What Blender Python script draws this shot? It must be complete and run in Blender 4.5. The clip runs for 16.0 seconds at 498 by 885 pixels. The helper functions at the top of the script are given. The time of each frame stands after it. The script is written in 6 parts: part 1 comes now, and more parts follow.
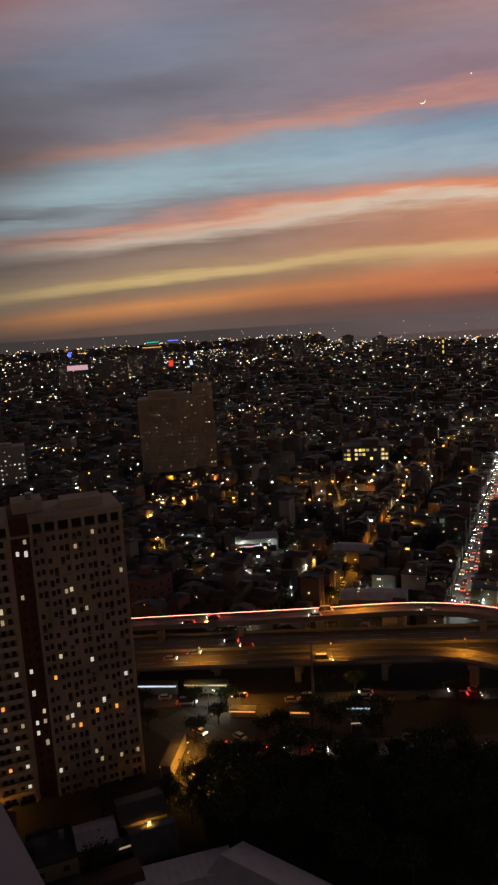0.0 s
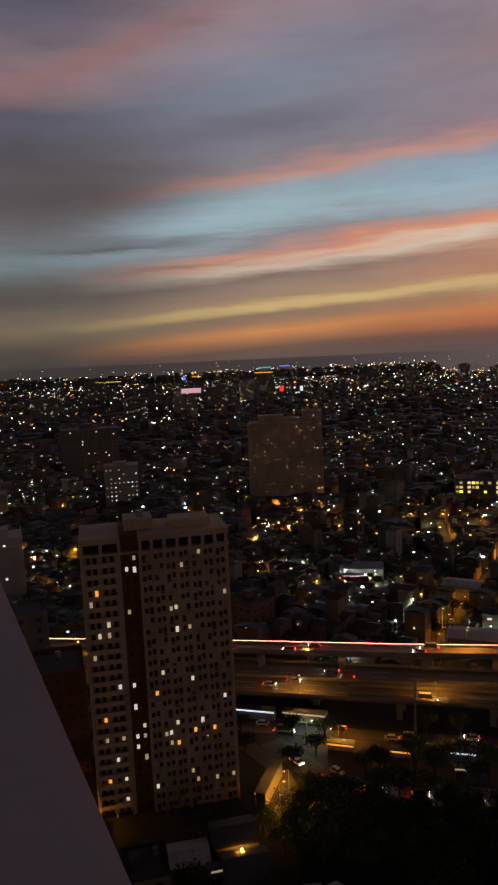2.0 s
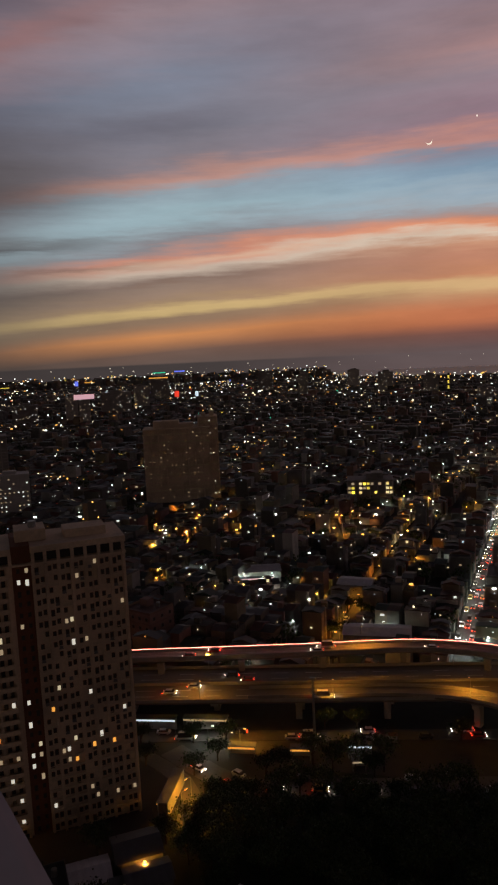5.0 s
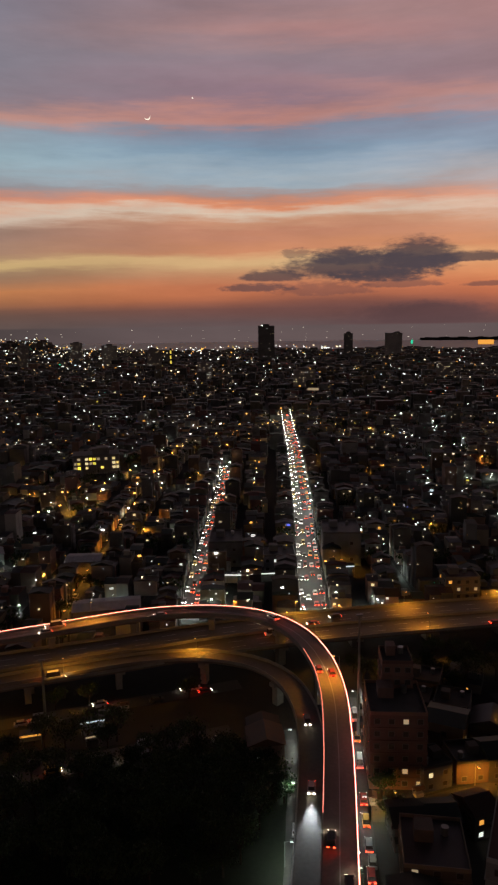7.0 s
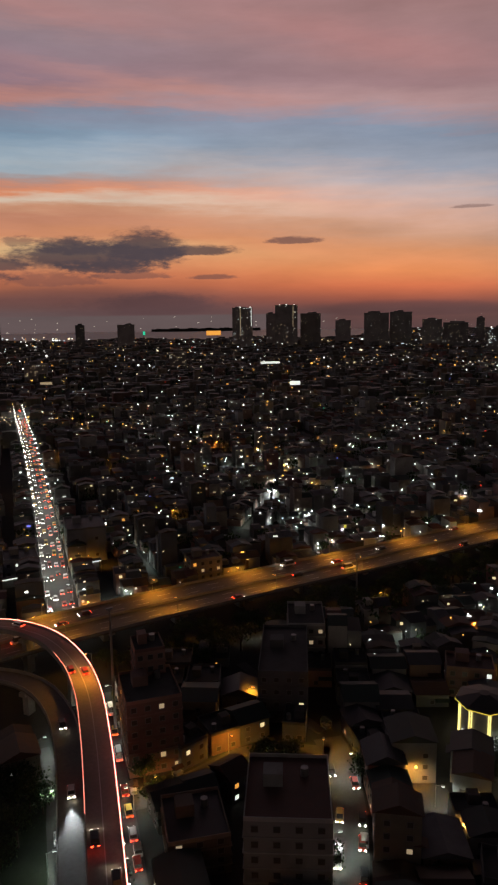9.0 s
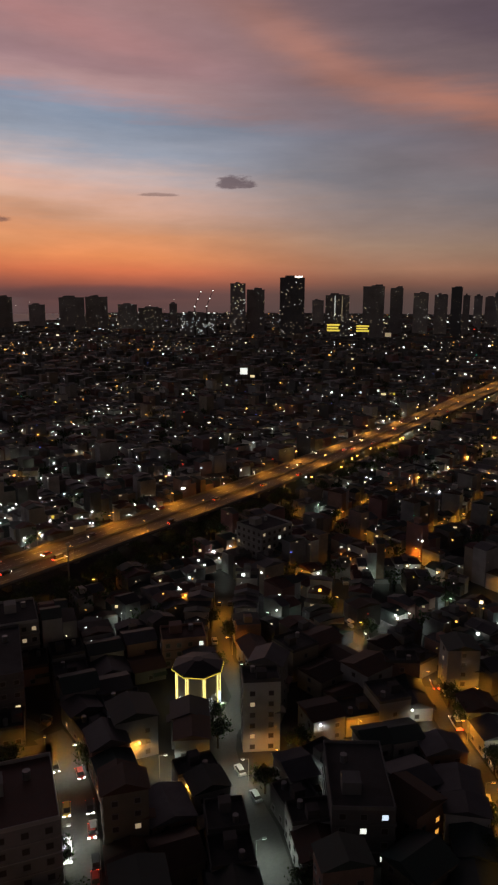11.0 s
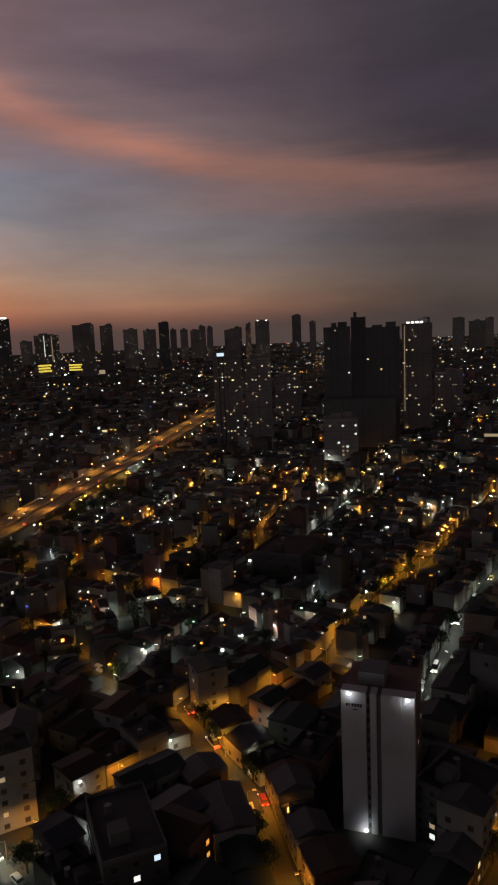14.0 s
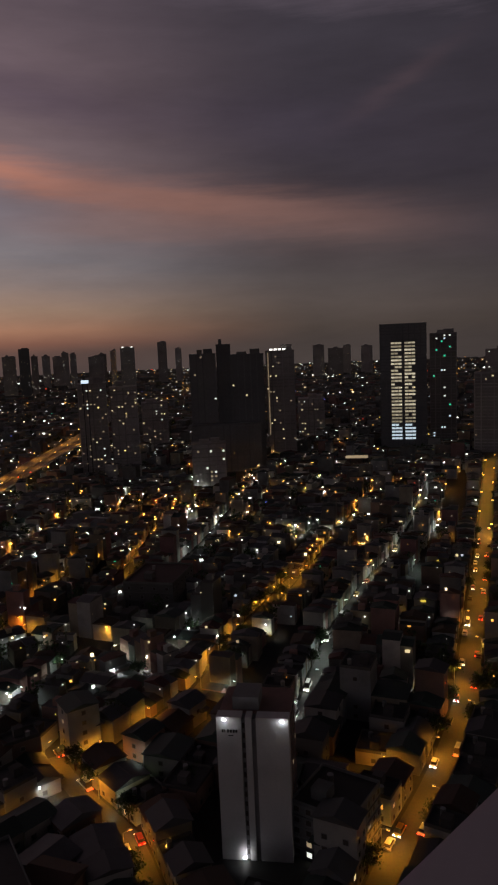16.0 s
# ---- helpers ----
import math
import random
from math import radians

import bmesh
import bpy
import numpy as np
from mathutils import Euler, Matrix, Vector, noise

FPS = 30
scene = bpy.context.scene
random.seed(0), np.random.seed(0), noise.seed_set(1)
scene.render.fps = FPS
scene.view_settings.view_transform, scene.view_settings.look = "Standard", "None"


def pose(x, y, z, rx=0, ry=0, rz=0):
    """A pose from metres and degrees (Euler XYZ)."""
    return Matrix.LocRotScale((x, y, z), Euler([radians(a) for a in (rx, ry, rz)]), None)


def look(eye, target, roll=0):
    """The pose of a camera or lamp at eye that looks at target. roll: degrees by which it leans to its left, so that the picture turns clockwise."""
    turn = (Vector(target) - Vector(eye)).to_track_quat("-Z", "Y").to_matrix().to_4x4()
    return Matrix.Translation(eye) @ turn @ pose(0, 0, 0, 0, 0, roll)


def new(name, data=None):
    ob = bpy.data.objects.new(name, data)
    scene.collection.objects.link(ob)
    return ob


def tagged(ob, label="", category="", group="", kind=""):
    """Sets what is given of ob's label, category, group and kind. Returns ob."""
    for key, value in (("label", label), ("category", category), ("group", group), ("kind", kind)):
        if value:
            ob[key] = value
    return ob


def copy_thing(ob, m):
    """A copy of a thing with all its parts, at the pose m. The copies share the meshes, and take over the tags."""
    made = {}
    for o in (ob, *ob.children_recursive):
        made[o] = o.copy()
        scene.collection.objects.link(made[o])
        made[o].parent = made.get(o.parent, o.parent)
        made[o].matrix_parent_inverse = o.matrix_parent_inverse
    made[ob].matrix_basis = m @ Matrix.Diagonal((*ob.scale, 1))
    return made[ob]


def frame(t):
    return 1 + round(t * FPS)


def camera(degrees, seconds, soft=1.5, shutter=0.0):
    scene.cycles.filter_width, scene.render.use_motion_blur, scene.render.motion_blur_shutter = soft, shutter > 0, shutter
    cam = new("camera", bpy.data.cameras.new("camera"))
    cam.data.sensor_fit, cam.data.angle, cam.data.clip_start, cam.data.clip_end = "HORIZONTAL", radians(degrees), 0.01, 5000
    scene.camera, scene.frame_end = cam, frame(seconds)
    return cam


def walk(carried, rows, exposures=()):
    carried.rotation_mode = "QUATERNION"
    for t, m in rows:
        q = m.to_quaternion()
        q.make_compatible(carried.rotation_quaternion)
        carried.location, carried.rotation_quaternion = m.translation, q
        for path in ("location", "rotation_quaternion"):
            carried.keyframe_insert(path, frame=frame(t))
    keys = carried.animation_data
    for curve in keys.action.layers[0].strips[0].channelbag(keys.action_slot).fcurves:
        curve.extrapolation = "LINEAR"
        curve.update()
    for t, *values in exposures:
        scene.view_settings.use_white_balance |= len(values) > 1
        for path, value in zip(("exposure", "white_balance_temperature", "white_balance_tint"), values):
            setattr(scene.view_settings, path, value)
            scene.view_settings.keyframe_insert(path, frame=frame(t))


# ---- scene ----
# ================= camera and walk =================
EYE_Z = 115.0
cam = camera(38.71, 16.0, soft=2.3)
ROWS = [
    (0.0, 14.78, -9.33, 3.51), (0.5, 17.71, -8.74, 3.17), (1.0, 20.30, -8.10, 2.81), (1.5, 22.45, -7.33, 2.57),
    (2.0, 23.72, -6.80, 2.59), (2.5, 24.46, -6.41, 2.64), (3.0, 24.12, -5.99, 2.73), (5.5, 11.17, -7.34, 2.10),
    (6.0, 6.12, -8.11, 1.46), (6.5, -0.27, -8.88, 1.06), (7.0, -6.60, -9.45, 0.79), (7.5, -12.22, -9.84, 0.86),
    (8.0, -17.67, -10.13, 0.90), (8.5, -22.94, -10.23, 0.89), (9.0, -27.75, -10.37, 0.72), (9.5, -33.04, -10.83, 0.25),
    (10.0, -39.58, -11.51, -0.12), (12.5, -65.58, -10.16, 1.07), (13.0, -69.15, -9.75, 1.68), (13.5, -71.67, -9.47, 2.18),
    (14.0, -74.39, -9.16, 2.46), (14.5, -77.52, -8.82, 2.58), (15.0, -80.82, -8.32, 2.46), (15.5, -83.35, -7.80, 2.27),
    (16.0, -85.11, -7.49, 2.39)]
# the eye draws back a little from the parapet as it turns
walk(cam, [(t, pose(-0.65 * 0.016 * max(0, t - 3), -0.76 * 0.016 * max(0, t - 3), EYE_Z, 90 + p, r, y)) for t, y, p, r in ROWS])

# ================= dusk sky =================


def lin(c):
    """Linear colour from an everyday 0..255 one."""
    return tuple(((v / 255) / 12.92 if v < 10.3 else ((v / 255 + 0.055) / 1.055) ** 2.4) for v in c)


world = bpy.data.worlds.new("dusk")
scene.world = world
world.use_nodes = True
wt = world.node_tree
wt.nodes.clear()


def link_or_set(tree, socket, value):
    if isinstance(value, bpy.types.NodeSocket):
        tree.links.new(value, socket)
    else:
        socket.default_value = value


def wm(op, a, b=0.0, c=0.0, clamp=False):
    n = wt.nodes.new("ShaderNodeMath")
    n.operation, n.use_clamp = op, clamp
    for s, v in zip(n.inputs, (a, b, c)):
        link_or_set(wt, s, v)
    return n.outputs[0]


def wmix(fac, a, b):
    n = wt.nodes.new("ShaderNodeMix")
    n.data_type = "RGBA"
    link_or_set(wt, n.inputs[0], fac)
    for s, v in ((n.inputs[6], a), (n.inputs[7], b)):
        link_or_set(wt, s, v if isinstance(v, bpy.types.NodeSocket) else (*v, 1))
    return n.outputs[2]


def wsmooth(x, lo, hi):
    n = wt.nodes.new("ShaderNodeMapRange")
    n.interpolation_type = "SMOOTHSTEP"
    link_or_set(wt, n.inputs[0], x)
    n.inputs[1].default_value, n.inputs[2].default_value = lo, hi
    return n.outputs[0]


def wnoise(sx, sy, off, detail=4.0, rough=0.55):
    cx = wt.nodes.new("ShaderNodeCombineXYZ")
    wt.links.new(wm("MULTIPLY", AZ, sx), cx.inputs[0])
    wt.links.new(wm("MULTIPLY", EL, sy), cx.inputs[1])
    cx.inputs[2].default_value = off
    n = wt.nodes.new("ShaderNodeTexNoise")
    n.inputs["Scale"].default_value, n.inputs["Detail"].default_value, n.inputs["Roughness"].default_value = 1.0, detail, rough
    wt.links.new(cx.outputs[0], n.inputs["Vector"])
    return wm("SUBTRACT", n.outputs[0], 0.5)


tc = wt.nodes.new("ShaderNodeTexCoord")
sx = wt.nodes.new("ShaderNodeSeparateXYZ")
wt.links.new(tc.outputs["Generated"], sx.inputs[0])
DEG = 57.29578
AZ = wm("MULTIPLY", wm("ARCTAN2", wm("MULTIPLY", sx.outputs[0], -1.0), sx.outputs[1]), DEG)   # left of ahead is positive
EL = wm("MULTIPLY", wm("ARCSINE", sx.outputs[2]), DEG)

# the cloud sheets sag to the left and sink far to the right
broad = wnoise(0.045, 0.30, 3.0)
fine = wnoise(0.14, 1.3, 9.0, 5.0, 0.6)
left = wm("MINIMUM", wm("MAXIMUM", wm("ADD", AZ, 6.0), 0.0), 42.0)
sag = wm("MULTIPLY", wm("MULTIPLY", left, left), wm("ADD", 0.001, wm("MULTIPLY", EL, 0.00008)))
right = wm("MINIMUM", wm("MAXIMUM", wm("SUBTRACT", -22.0, AZ), 0.0), 80.0)
sink = wm("MULTIPLY", wm("MULTIPLY", right, 0.1), wsmooth(EL, 0.0, 7.0))
high = wsmooth(EL, 0.3, 9.0)
wisp = wnoise(0.09, 0.9, 31.0, 7.0, 0.68)
bend = wm("MULTIPLY", wm("ADD", wm("MULTIPLY", broad, 3.0), wm("ADD", wm("MULTIPLY", fine, 1.5), wm("MULTIPLY", wisp, 1.9))), high)
BAND = wm("ADD", wm("ADD", wm("ADD", EL, sag), sink), bend)

HIGH_END = [(32, (84, 74, 84)), (39, (22, 22, 28)), (90, (9, 10, 15))]
STATIONS = [
    (58, [(-2, (58, 52, 52)), (1, (66, 57, 56)), (4, (92, 80, 70)), (8, (84, 78, 76)), (12, (92, 98, 104)), (20, (82, 80, 90)), (30, (74, 66, 74))]),
    (41, [(-2, (73, 66, 65)), (1.6, (69, 63, 60)), (3.2, (79, 69, 64)), (5.0, (113, 99, 79)), (6.4, (104, 93, 81)), (7.8, (90, 84, 83)), (9.6, (106, 116, 118)), (11, (116, 132, 138)),
          (13, (106, 106, 111)), (15, (87, 79, 83)), (19, (85, 79, 86)), (22, (87, 85, 97)), (25, (130, 104, 109)), (28, (102, 93, 104)), (31, (85, 81, 97))]),
    (22, [(-2, (94, 80, 77)), (0.6, (92, 76, 70)), (1.6, (102, 78, 67)), (2.3, (154, 102, 64)), (3.0, (191, 121, 60)), (3.9, (136, 107, 84)),
          (4.5, (133, 108, 85)), (5.0, (207, 176, 109)), (5.5, (156, 127, 96)), (6.0, (147, 121, 102)), (7.4, (129, 111, 102)), (8.5, (191, 170, 152)), (9.4, (196, 125, 98)), (10.6, (129, 127, 132)),
          (12.2, (152, 178, 187)), (14.2, (138, 154, 164)), (15.4, (178, 131, 118)), (16.8, (125, 118, 127)), (19, (121, 121, 134)), (22, (115, 121, 138)), (27, (138, 118, 125))]),
    (-8, [(-2, (100, 84, 86)), (0.2, (94, 76, 76)), (1.2, (116, 74, 64)), (2.1, (196, 104, 50)), (3.0, (188, 104, 62)), (4.0, (186, 126, 84)),
          (5.0, (206, 168, 114)), (5.9, (190, 122, 82)), (7.0, (184, 120, 90)), (7.8, (196, 138, 104)), (8.5, (212, 192, 170)), (9.2, (212, 122, 74)),
          (10.0, (162, 136, 130)), (11, (152, 166, 176)), (13, (116, 141, 163)), (14.6, (126, 130, 149)), (15.4, (186, 126, 114)), (16.6, (140, 112, 124)),
          (19, (136, 117, 126)), (21, (158, 122, 122)), (24, (132, 112, 121)), (28, (124, 102, 110))]),
    (-40, [(-2, (86, 66, 66)), (0.3, (104, 66, 62)), (1.0, (146, 74, 54)), (2.2, (204, 98, 46)), (3.8, (222, 128, 62)), (6.0, (216, 140, 88)),
           (7.6, (200, 146, 114)), (9, (208, 162, 142)), (11, (186, 166, 164)), (12.6, (150, 156, 171)), (14.9, (128, 140, 160)), (16.4, (168, 132, 132)),
           (18, (152, 117, 121)), (22, (154, 116, 116)), (27, (148, 104, 101))]),
    (-63, [(-2, (78, 66, 64)), (0.3, (88, 66, 60)), (1.4, (122, 80, 64)), (3.0, (152, 106, 80)), (6.0, (150, 120, 100)), (9, (140, 120, 112)),
           (12.5, (118, 112, 117)), (15.5, (110, 106, 116)), (19, (118, 98, 101)), (24, (106, 88, 94)), (30, (90, 76, 84))]),
    (-92, [(-2, (66, 58, 55)), (0.3, (68, 59, 56)), (2.5, (72, 62, 57)), (6, (78, 68, 64)), (11, (76, 68, 67)), (16, (66, 58, 62)),
           (21, (55, 49, 57)), (30, (55, 50, 58))]),
    (-125, [(-2, (50, 45, 44)), (6, (52, 46, 46)), (15, (46, 41, 46)), (30, (36, 33, 40))])]


def sky_ramp(stops):
    n = wt.nodes.new("ShaderNodeValToRGB")
    wt.links.new(wm("DIVIDE", wm("ADD", BAND, 2.0), 92.0), n.inputs[0])
    els = n.color_ramp.elements
    stops = stops + HIGH_END
    while len(els) < len(stops):
        els.new(0.5)
    for e, (deg, c) in zip(els, stops):
        e.position, e.color = (deg + 2) / 92, (*lin(c), 1)
    return n.outputs[0]


colour = sky_ramp(STATIONS[0][1])
for (a0, _), (a1, stops) in zip(STATIONS, STATIONS[1:]):
    colour = wmix(wsmooth(wm("MULTIPLY", AZ, -1.0), -a0, -a1), colour, sky_ramp(stops))
# night rises behind, with an unseen warm low glow added to brighten facing fronts
behind = wsmooth(wm("MULTIPLY", sx.outputs[1], -1.0), 0.25, 0.9)
low = wm("SUBTRACT", 1.0, wsmooth(EL, 4.0, 34.0))
colour = wmix(behind, colour, wmix(low, lin((12, 13, 18)), lin((96, 80, 70))))


def streak(az, el, slope, length, thick, tint, amount, ragged=0.8):
    """A long soft wisp, centred at az, el, rising by slope along az."""
    global colour
    du = wm("DIVIDE", wm("SUBTRACT", AZ, az), length)
    line = wm("ADD", el, wm("MULTIPLY", wm("SUBTRACT", AZ, az), slope))
    dv = wm("DIVIDE", wm("ADD", wm("SUBTRACT", EL, line), wm("MULTIPLY", fine, 2.2 * ragged)), thick)
    q = wm("ADD", wm("MULTIPLY", du, du), wm("MULTIPLY", dv, dv))
    m = wm("MULTIPLY", wm("EXPONENT", wm("MULTIPLY", q, -1.0)), amount)
    colour = wmix(m, colour, lin(tint))


puff = wnoise(0.36, 0.95, 21.0, 7.0, 0.68)
curl = wnoise(0.95, 2.6, 63.0, 6.0, 0.66)


def cloud(az, el, w, h, amount=0.9, tint=(72, 62, 68), rough=3.2, flat=0.45):
    """A dark cloud with a ragged top and a flatter base."""
    global colour
    du = wm("DIVIDE", wm("SUBTRACT", AZ, az), w)
    dv = wm("DIVIDE", wm("SUBTRACT", EL, el), h)
    dv = wm("MULTIPLY", dv, wm("ADD", 1.0, wm("MULTIPLY", wm("LESS_THAN", dv, 0.0), 1.0 / flat - 1.0)))
    q = wm("ADD", wm("ADD", wm("MULTIPLY", du, du), wm("MULTIPLY", dv, dv)), wm("MULTIPLY", wm("ADD", wm("MULTIPLY", puff, 0.6), wm("MULTIPLY", curl, 0.95)), rough))
    m = wm("MULTIPLY", wm("SUBTRACT", 1.0, wsmooth(q, 0.3, 1.2)), amount)
    colour = wmix(m, colour, lin(tint))


streak(36, 13.0, -0.16, 9.0, 2.6, (84, 78, 80), 0.85)
streak(32, 9.2, -0.02, 7.0, 0.5, (86, 80, 80), 0.6)
streak(34.5, 8.7, -0.03, 5.0, 0.28, (74, 70, 72), 0.7)
streak(28.0, 7.3, -0.05, 6.0, 0.22, (112, 92, 84), 0.6)
streak(20.0, 6.4, -0.06, 8.0, 0.22, (128, 100, 84), 0.55)
streak(17.0, 8.0, -0.08, 9.0, 0.2, (206, 178, 150), 0.5, 0.4)
streak(33, 22.3, -0.34, 10.0, 0.9, (136, 98, 98), 0.75)
streak(22, 17.4, -0.10, 8.0, 1.0, (88, 82, 92), 0.5)
streak(40, 5.5, -0.05, 9.0, 1.3, (80, 72, 68), 0.7)
streak(-22, 16.3, 0.10, 10.0, 0.5, (188, 128, 116), 0.5)
streak(-14, 20.5, 0.05, 9.0, 0.7, (176, 122, 118), 0.55)
streak(-36, 19.0, 0.22, 12.0, 1.2, (176, 116, 112), 0.45)
streak(-56, 17.3, 0.46, 6.0, 1.5, (168, 112, 96), 0.75)
streak(-67, 13.6, 0.22, 8.0, 1.15, (166, 106, 86), 0.85)
streak(-80, 11.6, 0.12, 11.0, 1.2, (142, 96, 82), 0.7)
streak(-76, 9.8, 0.03, 10.0, 1.5, (134, 98, 88), 0.5)
streak(-90, 9.8, 0.1, 9.0, 1.6, (116, 86, 80), 0.5)
streak(-97, 18.5, -0.5, 4.0, 0.7, (98, 74, 78), 0.2)
streak(-70, 18.5, 0.15, 9.0, 1.6, (82, 68, 80), 0.7)
streak(-88, 17.0, 0.1, 10.0, 2.0, (64, 56, 68), 0.5)
# low purple mass, mountains over the bay and the dark heaps
streak(-15, 1.5, 0.0, 13.0, 1.1, (104, 68, 66), 0.75, 0.3)
cloud(-20.0, 0.2, 7.5, 1.5, 0.5, (88, 62, 64), 1.2)
cloud(-40.0, 0.0, 9.0, 0.9, 0.6, (86, 60, 60), 0.4)
cloud(-15.8, 4.3, 7.2, 1.3, 0.9, rough=1.5, flat=0.8)
cloud(-19.8, 4.8, 3.3, 1.75, 0.9, rough=1.6, flat=0.6)
cloud(-14.4, 4.9, 3.0, 1.0, 0.85, rough=1.8)
cloud(-23.4, 4.7, 3.8, 0.62, 0.85, rough=2.0)
cloud(-17.0, 3.6, 4.6, 0.7, 0.8, rough=2.8, flat=0.7)
cloud(-8.6, 3.6, 3.0, 0.7, 0.8, rough=2.2)
cloud(-7.4, 2.75, 3.2, 0.5, 0.7, rough=3.0)
cloud(-10.4, 5.3, 1.4, 0.55, 0.5, rough=3.4)
cloud(-18.5, 2.9, 3.4, 0.5, 0.5, rough=3.0)
cloud(-12.5, 2.5, 4.4, 0.8, 0.5, (96, 66, 66), 2.6)
cloud(-20.4, 0.6, 4.6, 1.15, 0.65, (84, 60, 62), 0.9, 0.9)
cloud(-31.3, 5.4, 2.4, 0.4, 0.8, (108, 76, 72), 2.4)
cloud(-24.8, 2.75, 2.1, 0.3, 0.7, (106, 70, 66), 2.4)
cloud(-50.4, 8.35, 1.7, 0.75, 0.8, (92, 76, 82))
cloud(-44.5, 7.5, 1.6, 0.2, 0.6, (120, 92, 88), 2.0)
# the bay under the horizon, and city haze further round
water = wm("MULTIPLY", wsmooth(wm("MULTIPLY", EL, -1.0), 0.02, 0.2), wsmooth(AZ, -36.0, -30.0))
colour = wmix(water, colour, wmix(wsmooth(AZ, 0.0, 20.0), lin((94, 79, 79)), lin((62, 55, 54))))
# lamps of ships at anchor far out on the bay
cell = wt.nodes.new("ShaderNodeCombineXYZ")
wt.links.new(wm("MULTIPLY", AZ, 1.1), cell.inputs[0])
wt.links.new(wm("MULTIPLY", EL, 2.6), cell.inputs[1])
anchored = wt.nodes.new("ShaderNodeTexVoronoi")
anchored.voronoi_dimensions = "2D"
anchored.inputs["Scale"].default_value = 1.0
wt.links.new(cell.outputs[0], anchored.inputs["Vector"])
tone = wt.nodes.new("ShaderNodeSeparateColor")
wt.links.new(anchored.outputs["Color"], tone.inputs[0])
reach = wm("MULTIPLY", wm("MAXIMUM", wm("SUBTRACT", tone.outputs[0], 0.5), 0.0), 0.12)
ships = wm("MULTIPLY", wm("LESS_THAN", anchored.outputs["Distance"], reach), wm("MULTIPLY", wm("LESS_THAN", EL, -0.25), wm("GREATER_THAN", AZ, -46.0)))
colour = wmix(wm("MULTIPLY", ships, 0.85), colour, (1.0, 0.86, 0.68))
# thin moon and a planet
moon_a = wm("DIVIDE", wm("SUBTRACT", AZ, 0.89), 1.0365)
dist0 = wm("SQRT", wm("ADD", wm("POWER", moon_a, 2.0), wm("POWER", wm("SUBTRACT", EL, 15.2), 2.0)))
dist1 = wm("SQRT", wm("ADD", wm("POWER", wm("SUBTRACT", moon_a, 0.035), 2.0), wm("POWER", wm("SUBTRACT", EL, 15.31), 2.0)))
crescent = wm("MULTIPLY", wm("LESS_THAN", dist0, 0.22), wm("GREATER_THAN", dist1, 0.245))
colour = wmix(crescent, colour, (1.0, 0.88, 0.7))
dist2 = wm("SQRT", wm("ADD", wm("POWER", wm("SUBTRACT", AZ, -2.56), 2.0), wm("POWER", wm("SUBTRACT", EL, 16.48), 2.0)))
colour = wmix(wm("LESS_THAN", dist2, 0.06), colour, (0.9, 0.75, 0.65))

# uneven thickness of the cloud sheets
veil = wnoise(0.07, 0.3, 47.0, 6.0, 0.6)
lift = wm("ADD", 1.1, wm("MULTIPLY", veil, 0.75))
grey = wt.nodes.new("ShaderNodeHueSaturation")
wt.links.new(colour, grey.inputs["Color"])
grey.inputs["Saturation"].default_value = 0.93
wt.links.new(lift, grey.inputs["Value"])
colour = grey.outputs[0]
bg = wt.nodes.new("ShaderNodeBackground")
wt.links.new(colour, bg.inputs[0])
bg.inputs[1].default_value = 1.0
wo = wt.nodes.new("ShaderNodeOutputWorld")
wt.links.new(bg.outputs[0], wo.inputs[0])

# ================= materials =================


